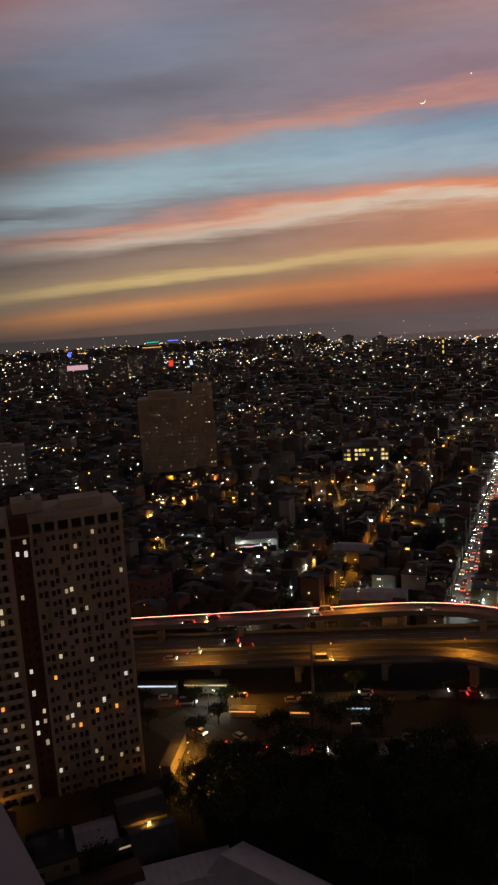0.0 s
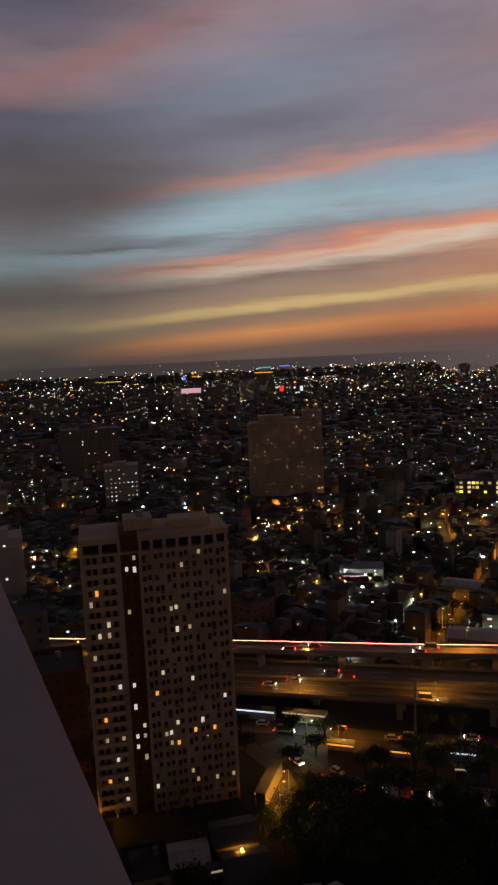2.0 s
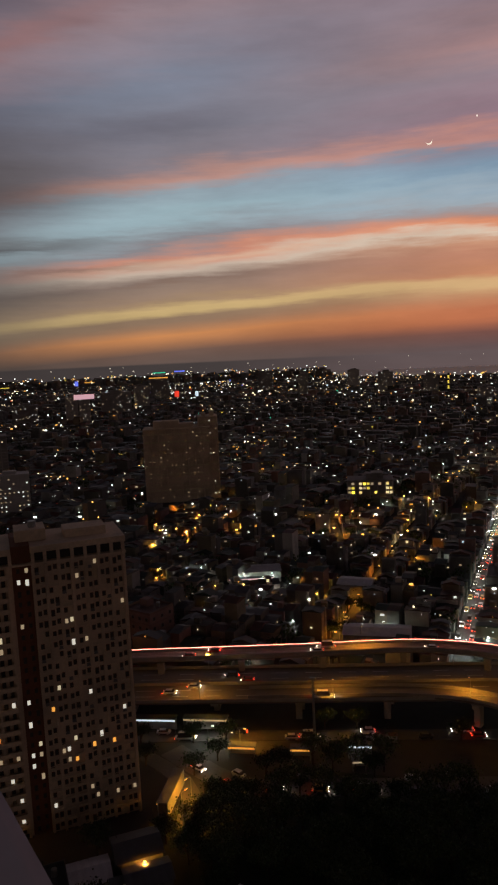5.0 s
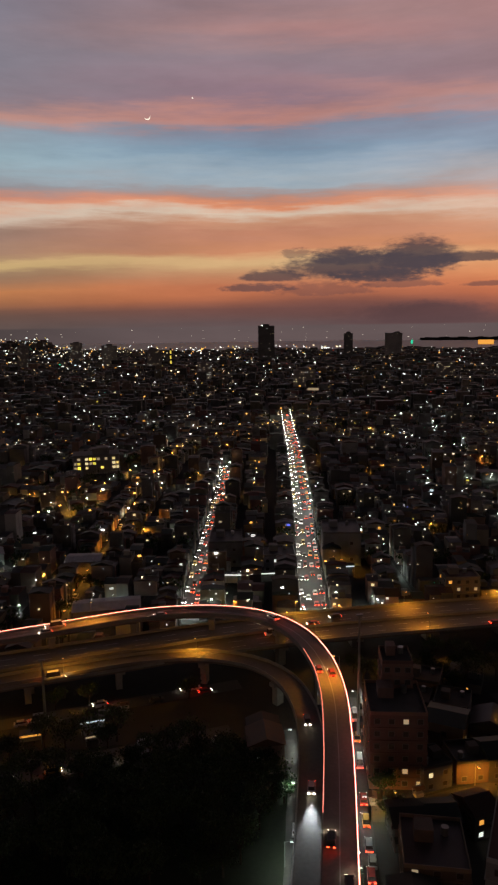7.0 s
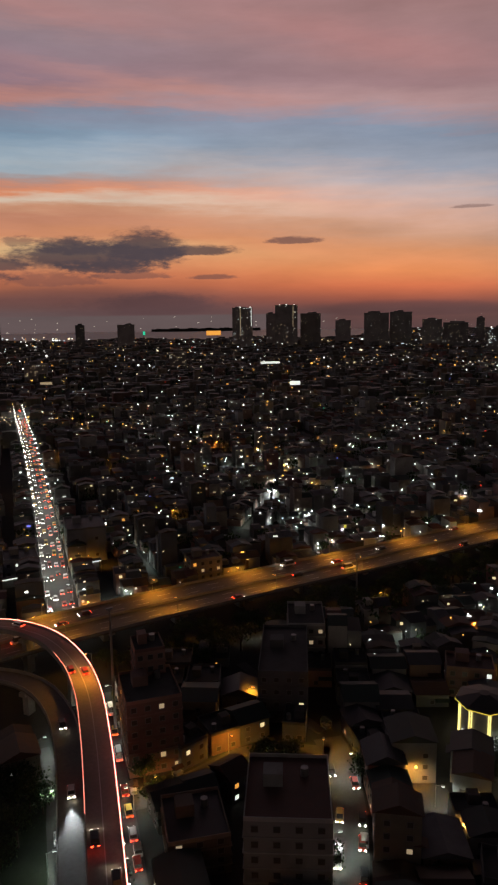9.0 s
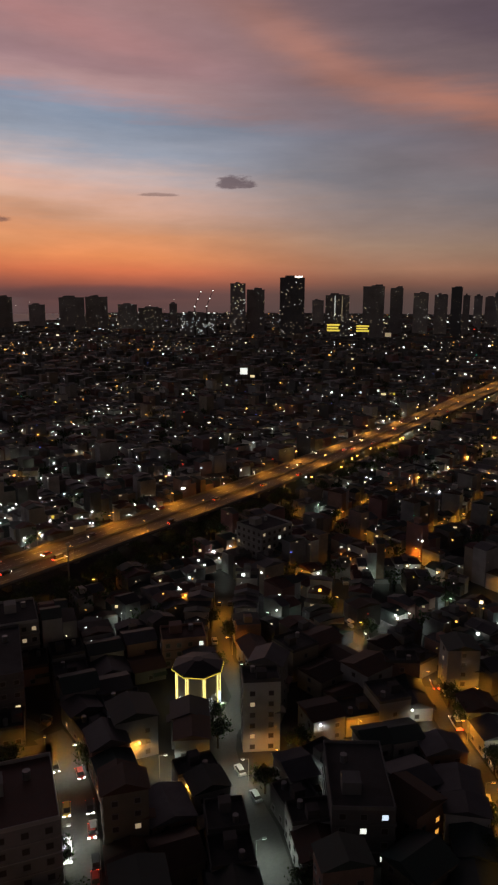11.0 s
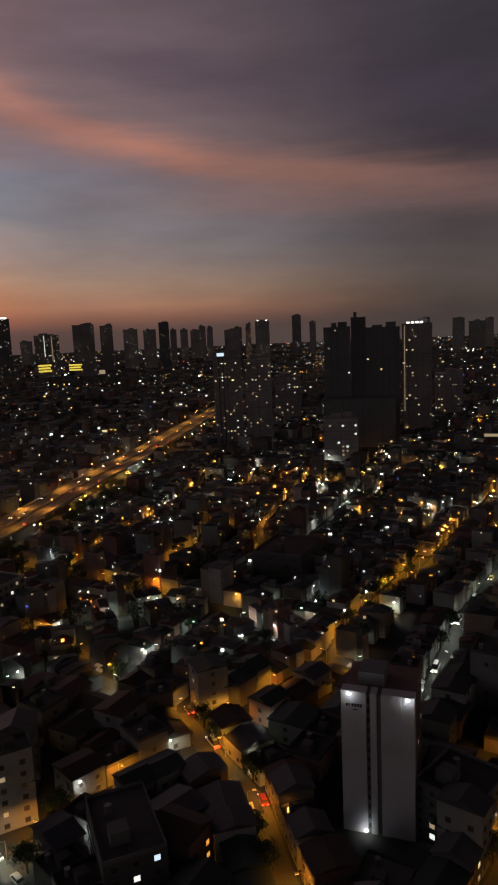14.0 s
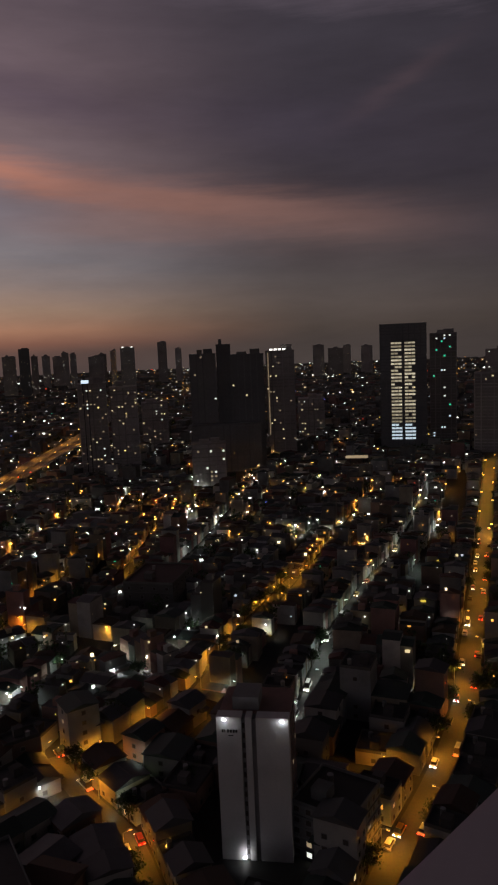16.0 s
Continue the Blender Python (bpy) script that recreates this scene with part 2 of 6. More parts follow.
def surface(name, tint, rough=0.85, metal=0.0, spread=0.25, scale=0.15, grain=6.0, island=0.0, bump=0.2, dirt=(0.05, 0.045, 0.04), dirty=0.45):
    """A weathered surface: base tint, large stains, fine grain and relief; island varies each house or piece."""
    m = bpy.data.materials.new(name)
    m.use_nodes = True
    t = m.node_tree
    p = t.nodes["Principled BSDF"]
    tc = t.nodes.new("ShaderNodeTexCoord")
    big, small = t.nodes.new("ShaderNodeTexNoise"), t.nodes.new("ShaderNodeTexNoise")
    for n, s, d in ((big, scale, 5), (small, grain, 3)):
        n.inputs["Scale"].default_value, n.inputs["Detail"].default_value = s, d
        t.links.new(tc.outputs["Object"], n.inputs["Vector"])
    ramp = t.nodes.new("ShaderNodeMapRange")
    ramp.inputs[1].default_value, ramp.inputs[2].default_value, ramp.inputs[4].default_value = 0.45, 0.75, dirty
    t.links.new(big.outputs[0], ramp.inputs[0])
    stain = t.nodes.new("ShaderNodeMix")
    stain.data_type = "RGBA"
    t.links.new(ramp.outputs[0], stain.inputs[0])
    stain.inputs[7].default_value = (*dirt, 1)
    hue = t.nodes.new("ShaderNodeHueSaturation")
    hue.inputs["Color"].default_value = (*tint, 1)
    vary = t.nodes.new("ShaderNodeMapRange")
    vary.inputs[3].default_value, vary.inputs[4].default_value = 1 - spread, 1 + spread
    t.links.new(small.outputs[0], vary.inputs[0])
    if island:
        g = t.nodes.new("ShaderNodeNewGeometry")
        o = t.nodes.new("ShaderNodeObjectInfo")
        add = t.nodes.new("ShaderNodeMath")
        add.operation = "ADD"
        t.links.new(g.outputs["Random Per Island"], add.inputs[0])
        t.links.new(o.outputs["Random"], add.inputs[1])
        fr = t.nodes.new("ShaderNodeMath")
        fr.operation = "FRACT"
        t.links.new(add.outputs[0], fr.inputs[0])
        r = t.nodes.new("ShaderNodeMapRange")
        r.inputs[3].default_value, r.inputs[4].default_value = 1 - island, 1 + island
        t.links.new(fr.outputs[0], r.inputs[0])
        mul = t.nodes.new("ShaderNodeMath")
        mul.operation = "MULTIPLY"
        t.links.new(r.outputs[0], mul.inputs[0])
        t.links.new(vary.outputs[0], mul.inputs[1])
        t.links.new(mul.outputs[0], hue.inputs["Value"])
        h = t.nodes.new("ShaderNodeMapRange")
        h.inputs[3].default_value, h.inputs[4].default_value = 0.46, 0.54
        t.links.new(g.outputs["Random Per Island"], h.inputs[0])
        t.links.new(h.outputs[0], hue.inputs["Hue"])
    else:
        t.links.new(vary.outputs[0], hue.inputs["Value"])
    t.links.new(hue.outputs[0], stain.inputs[6])
    t.links.new(stain.outputs[2], p.inputs["Base Color"])
    p.inputs["Roughness"].default_value, p.inputs["Metallic"].default_value = rough, metal
    if bump:
        b = t.nodes.new("ShaderNodeBump")
        b.inputs["Strength"].default_value = bump
        t.links.new(small.outputs[0], b.inputs["Height"])
        t.links.new(b.outputs[0], p.inputs["Normal"])
    return m


def glow(name, c, strength, sample=False):
    """Something that gives off light."""
    m = bpy.data.materials.new(name)
    m.use_nodes = True
    p = m.node_tree.nodes["Principled BSDF"]
    p.inputs["Base Color"].default_value = (*[min(v, 0.8) for v in c], 1)
    p.inputs["Emission Color"].default_value = (*c, 1)
    p.inputs["Emission Strength"].default_value = strength
    m.cycles.emission_sampling = "FRONT" if sample else "NONE"
    return m


def glass(name, tint=(0.05, 0.05, 0.052)):
    m = bpy.data.materials.new(name)
    m.use_nodes = True
    p = m.node_tree.nodes["Principled BSDF"]
    p.inputs["Base Color"].default_value = (*tint, 1)
    p.inputs["Roughness"].default_value = 0.12
    return m


ASPHALT = surface("asphalt", (0.085, 0.08, 0.075), 0.8, scale=0.06, grain=1.5, dirt=(0.03, 0.03, 0.03))
DECK = surface("deck_concrete", (0.16, 0.14, 0.12), 0.7, scale=0.05, grain=1.0, dirt=(0.05, 0.045, 0.04))
RAMP_DECK = surface("ramp_concrete", (0.32, 0.27, 0.24), 0.7, scale=0.05, grain=1.0, dirt=(0.1, 0.09, 0.08))
SOIL = surface("city_ground", (0.045, 0.042, 0.038), 0.95, scale=0.02, grain=0.3)
LAWN = surface("park_ground", (0.022, 0.03, 0.014), 0.95, scale=0.05, grain=0.8)
CONCRETE = surface("concrete", (0.3, 0.285, 0.26), 0.85, scale=0.1, grain=2.0)
PARAPET = surface("parapet_paint", (0.62, 0.56, 0.6), 0.7, scale=0.8, grain=30.0, bump=0.08, dirt=(0.2, 0.18, 0.19), dirty=0.35, spread=0.06)
WALLS = [surface("plaster_cream", (0.25, 0.21, 0.16), island=0.35), surface("plaster_grey", (0.19, 0.19, 0.19), island=0.4),
         surface("plaster_pink", (0.24, 0.15, 0.12), island=0.35), surface("plaster_white", (0.36, 0.35, 0.33), island=0.3),
         surface("hollow_block", (0.13, 0.125, 0.115), island=0.3)]
ROOFS = [surface("rusty_sheet", (0.09, 0.045, 0.03), 0.7, island=0.4, scale=0.3), surface("grey_sheet", (0.08, 0.08, 0.085), 0.6, island=0.4, scale=0.3),
         surface("green_sheet", (0.04, 0.06, 0.05), 0.65, island=0.4, scale=0.3), surface("roof_slab", (0.09, 0.085, 0.08), 0.9, island=0.35, scale=0.3)]
TOWER_WALL = surface("tower_paint", (0.7, 0.57, 0.4), scale=0.08, grain=1.5, island=0.04)
TOWER_BROWN = surface("tower_brown_paint", (0.22, 0.085, 0.045), scale=0.08, grain=1.5)
FAR_WALL = surface("tower_concrete", (0.36, 0.33, 0.315), scale=0.03, grain=0.4, island=0.25)
FAR_DARK = surface("tower_dark_cladding", (0.15, 0.145, 0.15), 0.5, scale=0.03, grain=0.4, island=0.2)
WHITE_WALL = surface("white_cladding", (0.58, 0.56, 0.55), 0.7, scale=0.12, grain=2.0, dirty=0.2, spread=0.1)
GREY_PANEL = surface("grey_cladding", (0.2, 0.19, 0.19), 0.7, scale=0.2, grain=2.0)
METAL = surface("galvanised_steel", (0.35, 0.35, 0.34), 0.45, 0.7, grain=8.0)
DARK_METAL = surface("dark_steel", (0.06, 0.06, 0.06), 0.5, 0.5, grain=8.0)
BARK = surface("bark", (0.07, 0.05, 0.035), 0.95, grain=10.0)
LEAVES = [surface("leaves_dark", (0.035, 0.06, 0.02), 0.7, island=0.45, bump=0), surface("leaves_light", (0.06, 0.085, 0.03), 0.7, island=0.45, bump=0)]
PANE = glass("dark_pane", (0.09, 0.08, 0.07))
SEA = glass("bay_water", (0.03, 0.03, 0.034))
SEA.node_tree.nodes["Principled BSDF"].inputs["Roughness"].default_value = 0.4
CAR_PAINT = [surface("car_white", (0.6, 0.6, 0.6), 0.3, dirty=0.1, bump=0), surface("car_red", (0.35, 0.03, 0.02), 0.3, dirty=0.1, bump=0),
             surface("car_dark", (0.04, 0.04, 0.045), 0.3, dirty=0.1, bump=0), surface("car_yellow", (0.55, 0.35, 0.06), 0.3, dirty=0.1, bump=0)]
RUBBER = surface("rubber", (0.02, 0.02, 0.02), 0.9, bump=0)

LIT = {"warm": glow("lit_warm", (1.0, 0.78, 0.42), 0.9), "white": glow("lit_white", (0.95, 1.0, 0.9), 1.0),
       "amber": glow("lit_amber", (1.0, 0.42, 0.07), 0.9), "dim": glow("lit_dim", (1.0, 0.74, 0.45), 0.3),
       "cool": glow("lit_cool", (0.7, 0.86, 1.0), 1.0), "red": glow("lit_red", (1.0, 0.06, 0.03), 0.9),
       "green": glow("lit_green", (0.05, 0.95, 0.5), 0.7), "blue": glow("lit_blue", (0.15, 0.2, 1.0), 1.0),
       "yellow": glow("lit_yellow", (1.0, 0.75, 0.1), 0.8), "pink": glow("lit_pink", (1.0, 0.55, 0.62), 0.6),
       "office": glow("lit_office", (1.0, 0.86, 0.55), 0.5)}
OFFICE_WHITE = glow("lit_room_white", (1.0, 0.95, 0.8), 0.6)
SODIUM = glow("sodium_lamp", (1.0, 0.40, 0.03), 1150.0, True)
LED = glow("led_lamp", (0.86, 1.0, 0.90), 520.0, True)
SODIUM_FAR = glow("far_sodium_lamp", (1.0, 0.40, 0.05), 850.0, True)
LED_FAR = glow("far_led_lamp", (0.9, 1.0, 0.92), 420.0, True)
SODIUM_DOT = glow("sodium_bulb", (1.0, 0.5, 0.1), 7.0)
LED_DOT = glow("led_bulb", (0.9, 1.0, 0.9), 7.0)
TRAIL = glow("headlight_strip", (1.0, 0.24, 0.18), 7.5, True)
TRAIL_DIM = glow("dim_barrier_strip", (1.0, 0.24, 0.16), 3.0, True)
TAIL = glow("tail_light", (1.0, 0.035, 0.012), 18.0, True)
HEAD = glow("head_light", (1.0, 0.9, 0.68), 22.0, True)

# ================= mesh helpers =================


def box(bm, x0, y0, z0, x1, y1, z1, m=None):
    """An upright box between two corners, moved by m."""
    v = [bm.verts.new(c) for c in ((x0, y0, z0), (x1, y0, z0), (x1, y1, z0), (x0, y1, z0), (x0, y0, z1), (x1, y0, z1), (x1, y1, z1), (x0, y1, z1))]
    if m is not None:
        for q in v:
            q.co = m @ q.co
    return [bm.faces.new([v[i] for i in f]) for f in ((3, 2, 1, 0), (4, 5, 6, 7), (0, 1, 5, 4), (1, 2, 6, 5), (2, 3, 7, 6), (3, 0, 4, 7))]


def bevelled(x0, y0, z0, x1, y1, z1, r=0.03):
    bm = bmesh.new()
    box(bm, x0, y0, z0, x1, y1, z1)
    bmesh.ops.bevel(bm, geom=bm.edges[:], offset=r, segments=1, affect="EDGES")
    return bm


def tube(bm, a, b, r0, r1=None, n=8):
    """A tapered rod from a to b."""
    a, b = Vector(a), Vector(b)
    r1 = r0 if r1 is None else r1
    q = (b - a).to_track_quat("Z", "Y")
    rings = [[bm.verts.new(p + q @ Vector((r * math.cos(k * math.tau / n), r * math.sin(k * math.tau / n), 0))) for k in range(n)] for p, r in ((a, r0), (b, r1))]
    for k in range(n):
        bm.faces.new((rings[0][k], rings[0][(k + 1) % n], rings[1][(k + 1) % n], rings[1][k]))
    bm.faces.new(rings[0][::-1])
    bm.faces.new(rings[1])


def mesh_of(name, bm, *mats):
    me = bpy.data.meshes.new(name)
    bm.to_mesh(me)
    bm.free()
    for m in mats:
        me.materials.append(m)
    return me


def part(name, bm, material, parent, label=""):
    """ONE mesh object under a thing or a part; bm may be a mesh that is shared."""
    me = bm if isinstance(bm, bpy.types.Mesh) else mesh_of(name, bm, material)
    ob = new(name, me)
    ob.parent = parent
    return tagged(ob, label)


def thing(name, m, label, category, group="", kind=""):
    ob = new(name)
    ob.matrix_world = m
    ob.empty_display_size = 0.1
    return tagged(ob, label, category, group, kind)


def raw(name, verts, faces, mats, ids=None):
    me = bpy.data.meshes.new(name)
    me.from_pydata(verts, [], faces)
    for m in mats:
        me.materials.append(m)
    if ids is not None:
        me.polygons.foreach_set("material_index", ids)
    me.update()
    return me


class Heap:
    """Many small pieces joined into one mesh, as lists."""

    def __init__(self, mats):
        self.v, self.f, self.i, self.mats = [], [], [], list(mats)

    def box(self, cx, cy, z0, w, d, h, rot, mat, top=None, bottom=False):
        n = len(self.v)
        c, s = math.cos(rot), math.sin(rot)
        for z in (z0, z0 + h):
            for a, b in ((-w / 2, -d / 2), (w / 2, -d / 2), (w / 2, d / 2), (-w / 2, d / 2)):
                self.v.append((cx + a * c - b * s, cy + a * s + b * c, z))
        for k in range(4):
            self.f.append((n + k, n + (k + 1) % 4, n + 4 + (k + 1) % 4, n + 4 + k))
            self.i.append(mat)
        self.f.append((n + 4, n + 5, n + 6, n + 7))
        self.i.append(mat if top is None else top)
        if bottom:
            self.f.append((n + 3, n + 2, n + 1, n))
            self.i.append(mat)

    def gable(self, cx, cy, z0, w, d, h, rot, mat):
        n = len(self.v)
        c, s = math.cos(rot), math.sin(rot)
        for a, b, z in ((-w / 2, -d / 2, 0), (w / 2, -d / 2, 0), (w / 2, d / 2, 0), (-w / 2, d / 2, 0), (-w / 2, 0, h), (w / 2, 0, h)):
            self.v.append((cx + a * c - b * s, cy + a * s + b * c, z0 + z))
        for f in ((0, 1, 5, 4), (2, 3, 4, 5), (1, 2, 5), (3, 0, 4), (3, 2, 1, 0)):
            self.f.append(tuple(n + k for k in f))
            self.i.append(mat)

    def mesh(self, name):
        return raw(name, self.v, self.f, self.mats, self.i)


# ================= plan: ways =================
# each way: points (x, y), width, lamp kind
EXPRESSWAY = [(-330, 140), (-230, 172), (-160, 193), (-100, 207), (-62, 215), (-23, 223), (17, 231), (60, 236), (130, 239), (200, 240), (330, 245), (460, 258),
              (600, 271), (760, 289), (870, 300), (1100, 335), (1500, 420)]
RAMP_UP = [(8, 20), (16, 60), (28.2, 111.6), (34.5, 137.8), (38.7, 156.6), (42.6, 178), (43.4, 198), (40.0, 216.9), (31.2, 231.0), (18, 238.5), (3, 241), (-15, 239.5), (-44, 231.5),
           (-75, 223.5), (-108, 215), (-160, 200), (-230, 180)]
RAMP_LOW = [(2, 22), (11, 66), (23.6, 118), (27.8, 136), (33.0, 160.4), (35.0, 180), (32.0, 197.6), (22.7, 210.0), (6.8, 217.0), (-12, 217.5), (-30, 214.5), (-62, 208)]
STREETS = [
    ([(53, 250), (64.5, 323), (82, 429), (112, 628), (134, 790), (150, 900)], 11, "traffic"),
    ([(4, 262), (13, 331), (23, 400), (37, 501), (46, 575)], 7.5, "traffic"),
    ([(-44, 262), (-38, 331), (-30, 391), (-22, 461), (-1, 583), (10, 640)], 5, "sodium"),
    ([(118, 27), (130.2, 34.3), (152.2, 46.3), (164, 58.7), (178, 71.7), (186, 78)], 5.5, "sodium"),
    ([(180, 67), (190, 59), (204, 52), (217, 44.5), (235, 39), (268, 33), (300, 24.5), (344, 12)], 5, "sodium"),
    ([(118, -4), (146, -15.4), (173, -28.7), (210, -43.5), (260, -57), (345, -80), (443, -106), (546, -132), (700, -172)], 8, "sodium"),
    ([(180, 14), (213, 5), (270, -5.6), (330, -23.6), (375, -42), (461, -67), (597, -98)], 6, "led"),
    ([(300, 84), (365, 73), (415, 65), (489, 59), (567, 49), (660, 43)], 7, "led"),
    ([(62, 84), (75.5, 102.5), (87, 118), (97, 137), (100, 147)], 8, "led"),
    ([(85, 55), (108, 81), (119, 100.5), (130, 111), (147, 118), (158, 134)], 7, "led"),
    ([(158, 134), (170, 147), (197, 167)], 6, "sodium"),
    ([(31, 98), (39.5, 137), (43.3, 156), (49.6, 186), (52, 200)], 6, "led"),
    ([(44, 148.5), (58.7, 147.5), (70, 150), (82, 150), (96, 140)], 8, "sodium"),
    ([(197, 104), (206, 123), (224, 131)], 4.5, "sodium"),
    ([(121, 94), (128, 90), (138, 87), (148, 81), (159, 73)], 4.5, "sodium"),
    ([(314, 134), (341, 129), (382, 135)], 5, "sodium"),
    ([(188, 106), (212, 100), (235, 94), (258, 92)], 5, "led"),
    ([(254, 81), (244, 70), (234, 59.5)], 4, "led"),
    ([(262, 112), (251, 125), (239, 140)], 4, "led"),
    ([(-80, 185), (-55, 172), (-30, 176), (15, 186)], 8, "few"),
    ([(-105, 190), (-78, 176), (-67, 166), (-64, 152)], 5, "few"),
    ([(300, 181), (365, 179), (448, 178), (500, 176)], 5, "sodium"),
    ([(470, 138), (490, 140), (560, 151)], 5, "sodium"),
    ([(345, 100), (426, 102), (446, 103), (523, 101)], 5, "sodium"),
    ([(300, 18), (322, 12), (383, -4), (466, -25), (598, -56)], 5, "sodium"),
    ([(510, 188), (528, 188), (584, 186)], 5, "sodium"),
    ([(98.4, 196), (99.5, 177), (98.9, 160), (100.4, 150)], 3.5, "few"),
    ([(-100, 188), (-60, 197), (-20, 205), (20, 213)], 6, "few"),
    ([(320, 224), (411, 238), (475, 239), (583, 251), (745, 270), (860, 282)], 6, "sodium"),
    ([(273, 533), (251, 429)], 6, "sodium"),
    ([(240, 383), (271, 356)], 5, "sodium"),
    ([(105, 336), (100, 279)], 4, "led"),
    ([(168, 327), (207, 367)], 5, "led"),
    ([(-84, 428), (-62, 418), (-75, 475)], 5, "sodium"),
    ([(-174, 420), (-170, 453), (-160, 500)], 5, "sodium"),
    ([(14, 100), (22, 128), (26, 148), (29.5, 165), (30, 180)], 3.5, "led"),
    ([(1577, 327), (1764, 339), (2091, 375), (2438, 416)], 14, "sodium"),
    ([(-257, 282), (-221, 275)], 5, "sodium"),
    ([(-140, 350), (-104, 332), (-80, 343)], 7, "led"),
]


def at_way(pts, s):
    """The place and heading s metres along a way."""
    for (x0, y0), (x1, y1) in zip(pts, pts[1:]):
        d = math.hypot(x1 - x0, y1 - y0)
        if s <= d:
            return x0 + (x1 - x0) * s / d, y0 + (y1 - y0) * s / d, math.atan2(y1 - y0, x1 - x0)
        s -= d
    return x1, y1, math.atan2(y1 - y0, x1 - x0)


def way_length(pts):
    return sum(math.dist(a, b) for a, b in zip(pts, pts[1:]))


def smooth_way(pts, step=4.0):
    """Points along a smooth curve through pts."""
    out = []
    for i in range(len(pts) - 1):
        p0, p1, p2, p3 = (Vector(pts[min(max(k, 0), len(pts) - 1)]) for k in (i - 1, i, i + 1, i + 2))
        n = max(2, int((p2 - p1).length / step))
        for k in range(n):
            u = k / n
            q = 0.5 * (2 * p1 + (p2 - p0) * u + (2 * p0 - 5 * p1 + 4 * p2 - p3) * u * u + (3 * p1 - p0 - 3 * p2 + p3) * u ** 3)
            out.append(tuple(q))
    return out + [tuple(pts[-1])]


def sweep(bm, pts, profile, z=0.0, closed=True):
    """A profile of (offset to the right, height) swept along points."""
    rings = []
    for i, p in enumerate(pts):
        a, b = pts[max(i - 1, 0)], pts[min(i + 1, len(pts) - 1)]
        t = Vector((b[0] - a[0], b[1] - a[1])).normalized()
        r = Vector((t.y, -t.x))
        zz = z(i / (len(pts) - 1)) if callable(z) else z
        rings.append([bm.verts.new((p[0] + r.x * o, p[1] + r.y * o, zz + h)) for o, h in profile])
    n = len(profile)
    for a, b in zip(rings, rings[1:]):
        for k in range(n if closed else n - 1):
            bm.faces.new((a[k], a[(k + 1) % n], b[(k + 1) % n], b[k]))
    if closed:
        bm.faces.new(rings[0])
        bm.faces.new(rings[-1][::-1])
    bmesh.ops.recalc_face_normals(bm, faces=bm.faces[:])
    return bm


SEGMENTS = []
for pts, w in [(p, w) for p, w, _ in STREETS] + [(EXPRESSWAY, 34), (RAMP_UP, 9), (RAMP_LOW, 9)]:
    for a, b in zip(pts, pts[1:]):
        SEGMENTS.append((a[0], a[1], b[0] - a[0], b[1] - a[1], w / 2))
SEG = np.array(SEGMENTS)


def clear_of_ways(x, y, r):
    dx, dy = x - SEG[:, 0], y - SEG[:, 1]
    u = np.clip((dx * SEG[:, 2] + dy * SEG[:, 3]) / (SEG[:, 2] ** 2 + SEG[:, 3] ** 2), 0, 1)
    return bool(np.all(np.hypot(dx - u * SEG[:, 2], dy - u * SEG[:, 3]) > SEG[:, 4] + r))


PLOTS = []      # ground that is taken: centre, radius


# ================= ground and ways =================
bm = bmesh.new()
rings = []
for r in (30, 120, 300, 700, 1500, 3000, 4880):
    rings.append([bm.verts.new((r * math.cos(k * math.tau / 96), r * math.sin(k * math.tau / 96), 0)) for k in range(96)])
bm.faces.new(rings[0])
for a, b in zip(rings, rings[1:]):
    for k in range(96):
        bm.faces.new((a[k], b[k], b[(k + 1) % 96], a[(k + 1) % 96]))
tagged(new("ground", mesh_of("ground", bm, SOIL)), "dark dusty city ground between the houses", "ground", kind="structure")

# the bay: a sheet of water past the shore
bm = bmesh.new()


def shore(az):
    """Distance of the shoreline at a bearing."""
    return 3350 + 120 * math.sin(az * 0.6) + 900 * max(0.0, (az - 2) / 8) ** 2 + 700 * max(0.0, (-33 - az) / 6) ** 2


bank = []
for k in range(61):
    az = -39 + 48 * k / 60
    bank.append([bm.verts.new((-math.sin(radians(az)) * r, math.cos(radians(az)) * r, 0.05)) for r in (min(shore(az), 4885), 4890)])
for p, q in zip(bank, bank[1:]):
    bm.faces.new((p[0], q[0], q[1], p[1]))
tagged(new("water", mesh_of("water", bm, SEA)), "still grey bay water in the dusk", "water", kind="structure")
bm = bmesh.new()
for k in range(24):
    az = -20.2 - 8.6 * k / 24
    x, y = -math.sin(radians(az)) * 4780, math.cos(radians(az)) * 4780
    box(bm, -17, -20, 0, 17, 20, 15 + 2.5 * math.sin(k * 1.7) + min(k, 23 - k, 3) * 1.2, pose(x, y, 0, 0, 0, az))
tagged(new("far_island", mesh_of("far_island", bm, SOIL)), "low dark strip of wooded land across the bay", "island", kind="structure")

for pts, w, lamp in STREETS:
    bm = sweep(bmesh.new(), smooth_way(pts, 8.0), [(-w / 2, -0.3), (w / 2, -0.3), (w / 2, 0.06), (-w / 2, 0.06)])
    tagged(new("road", mesh_of("road", bm, ASPHALT)), "worn grey asphalt street between houses", "road", kind="structure")


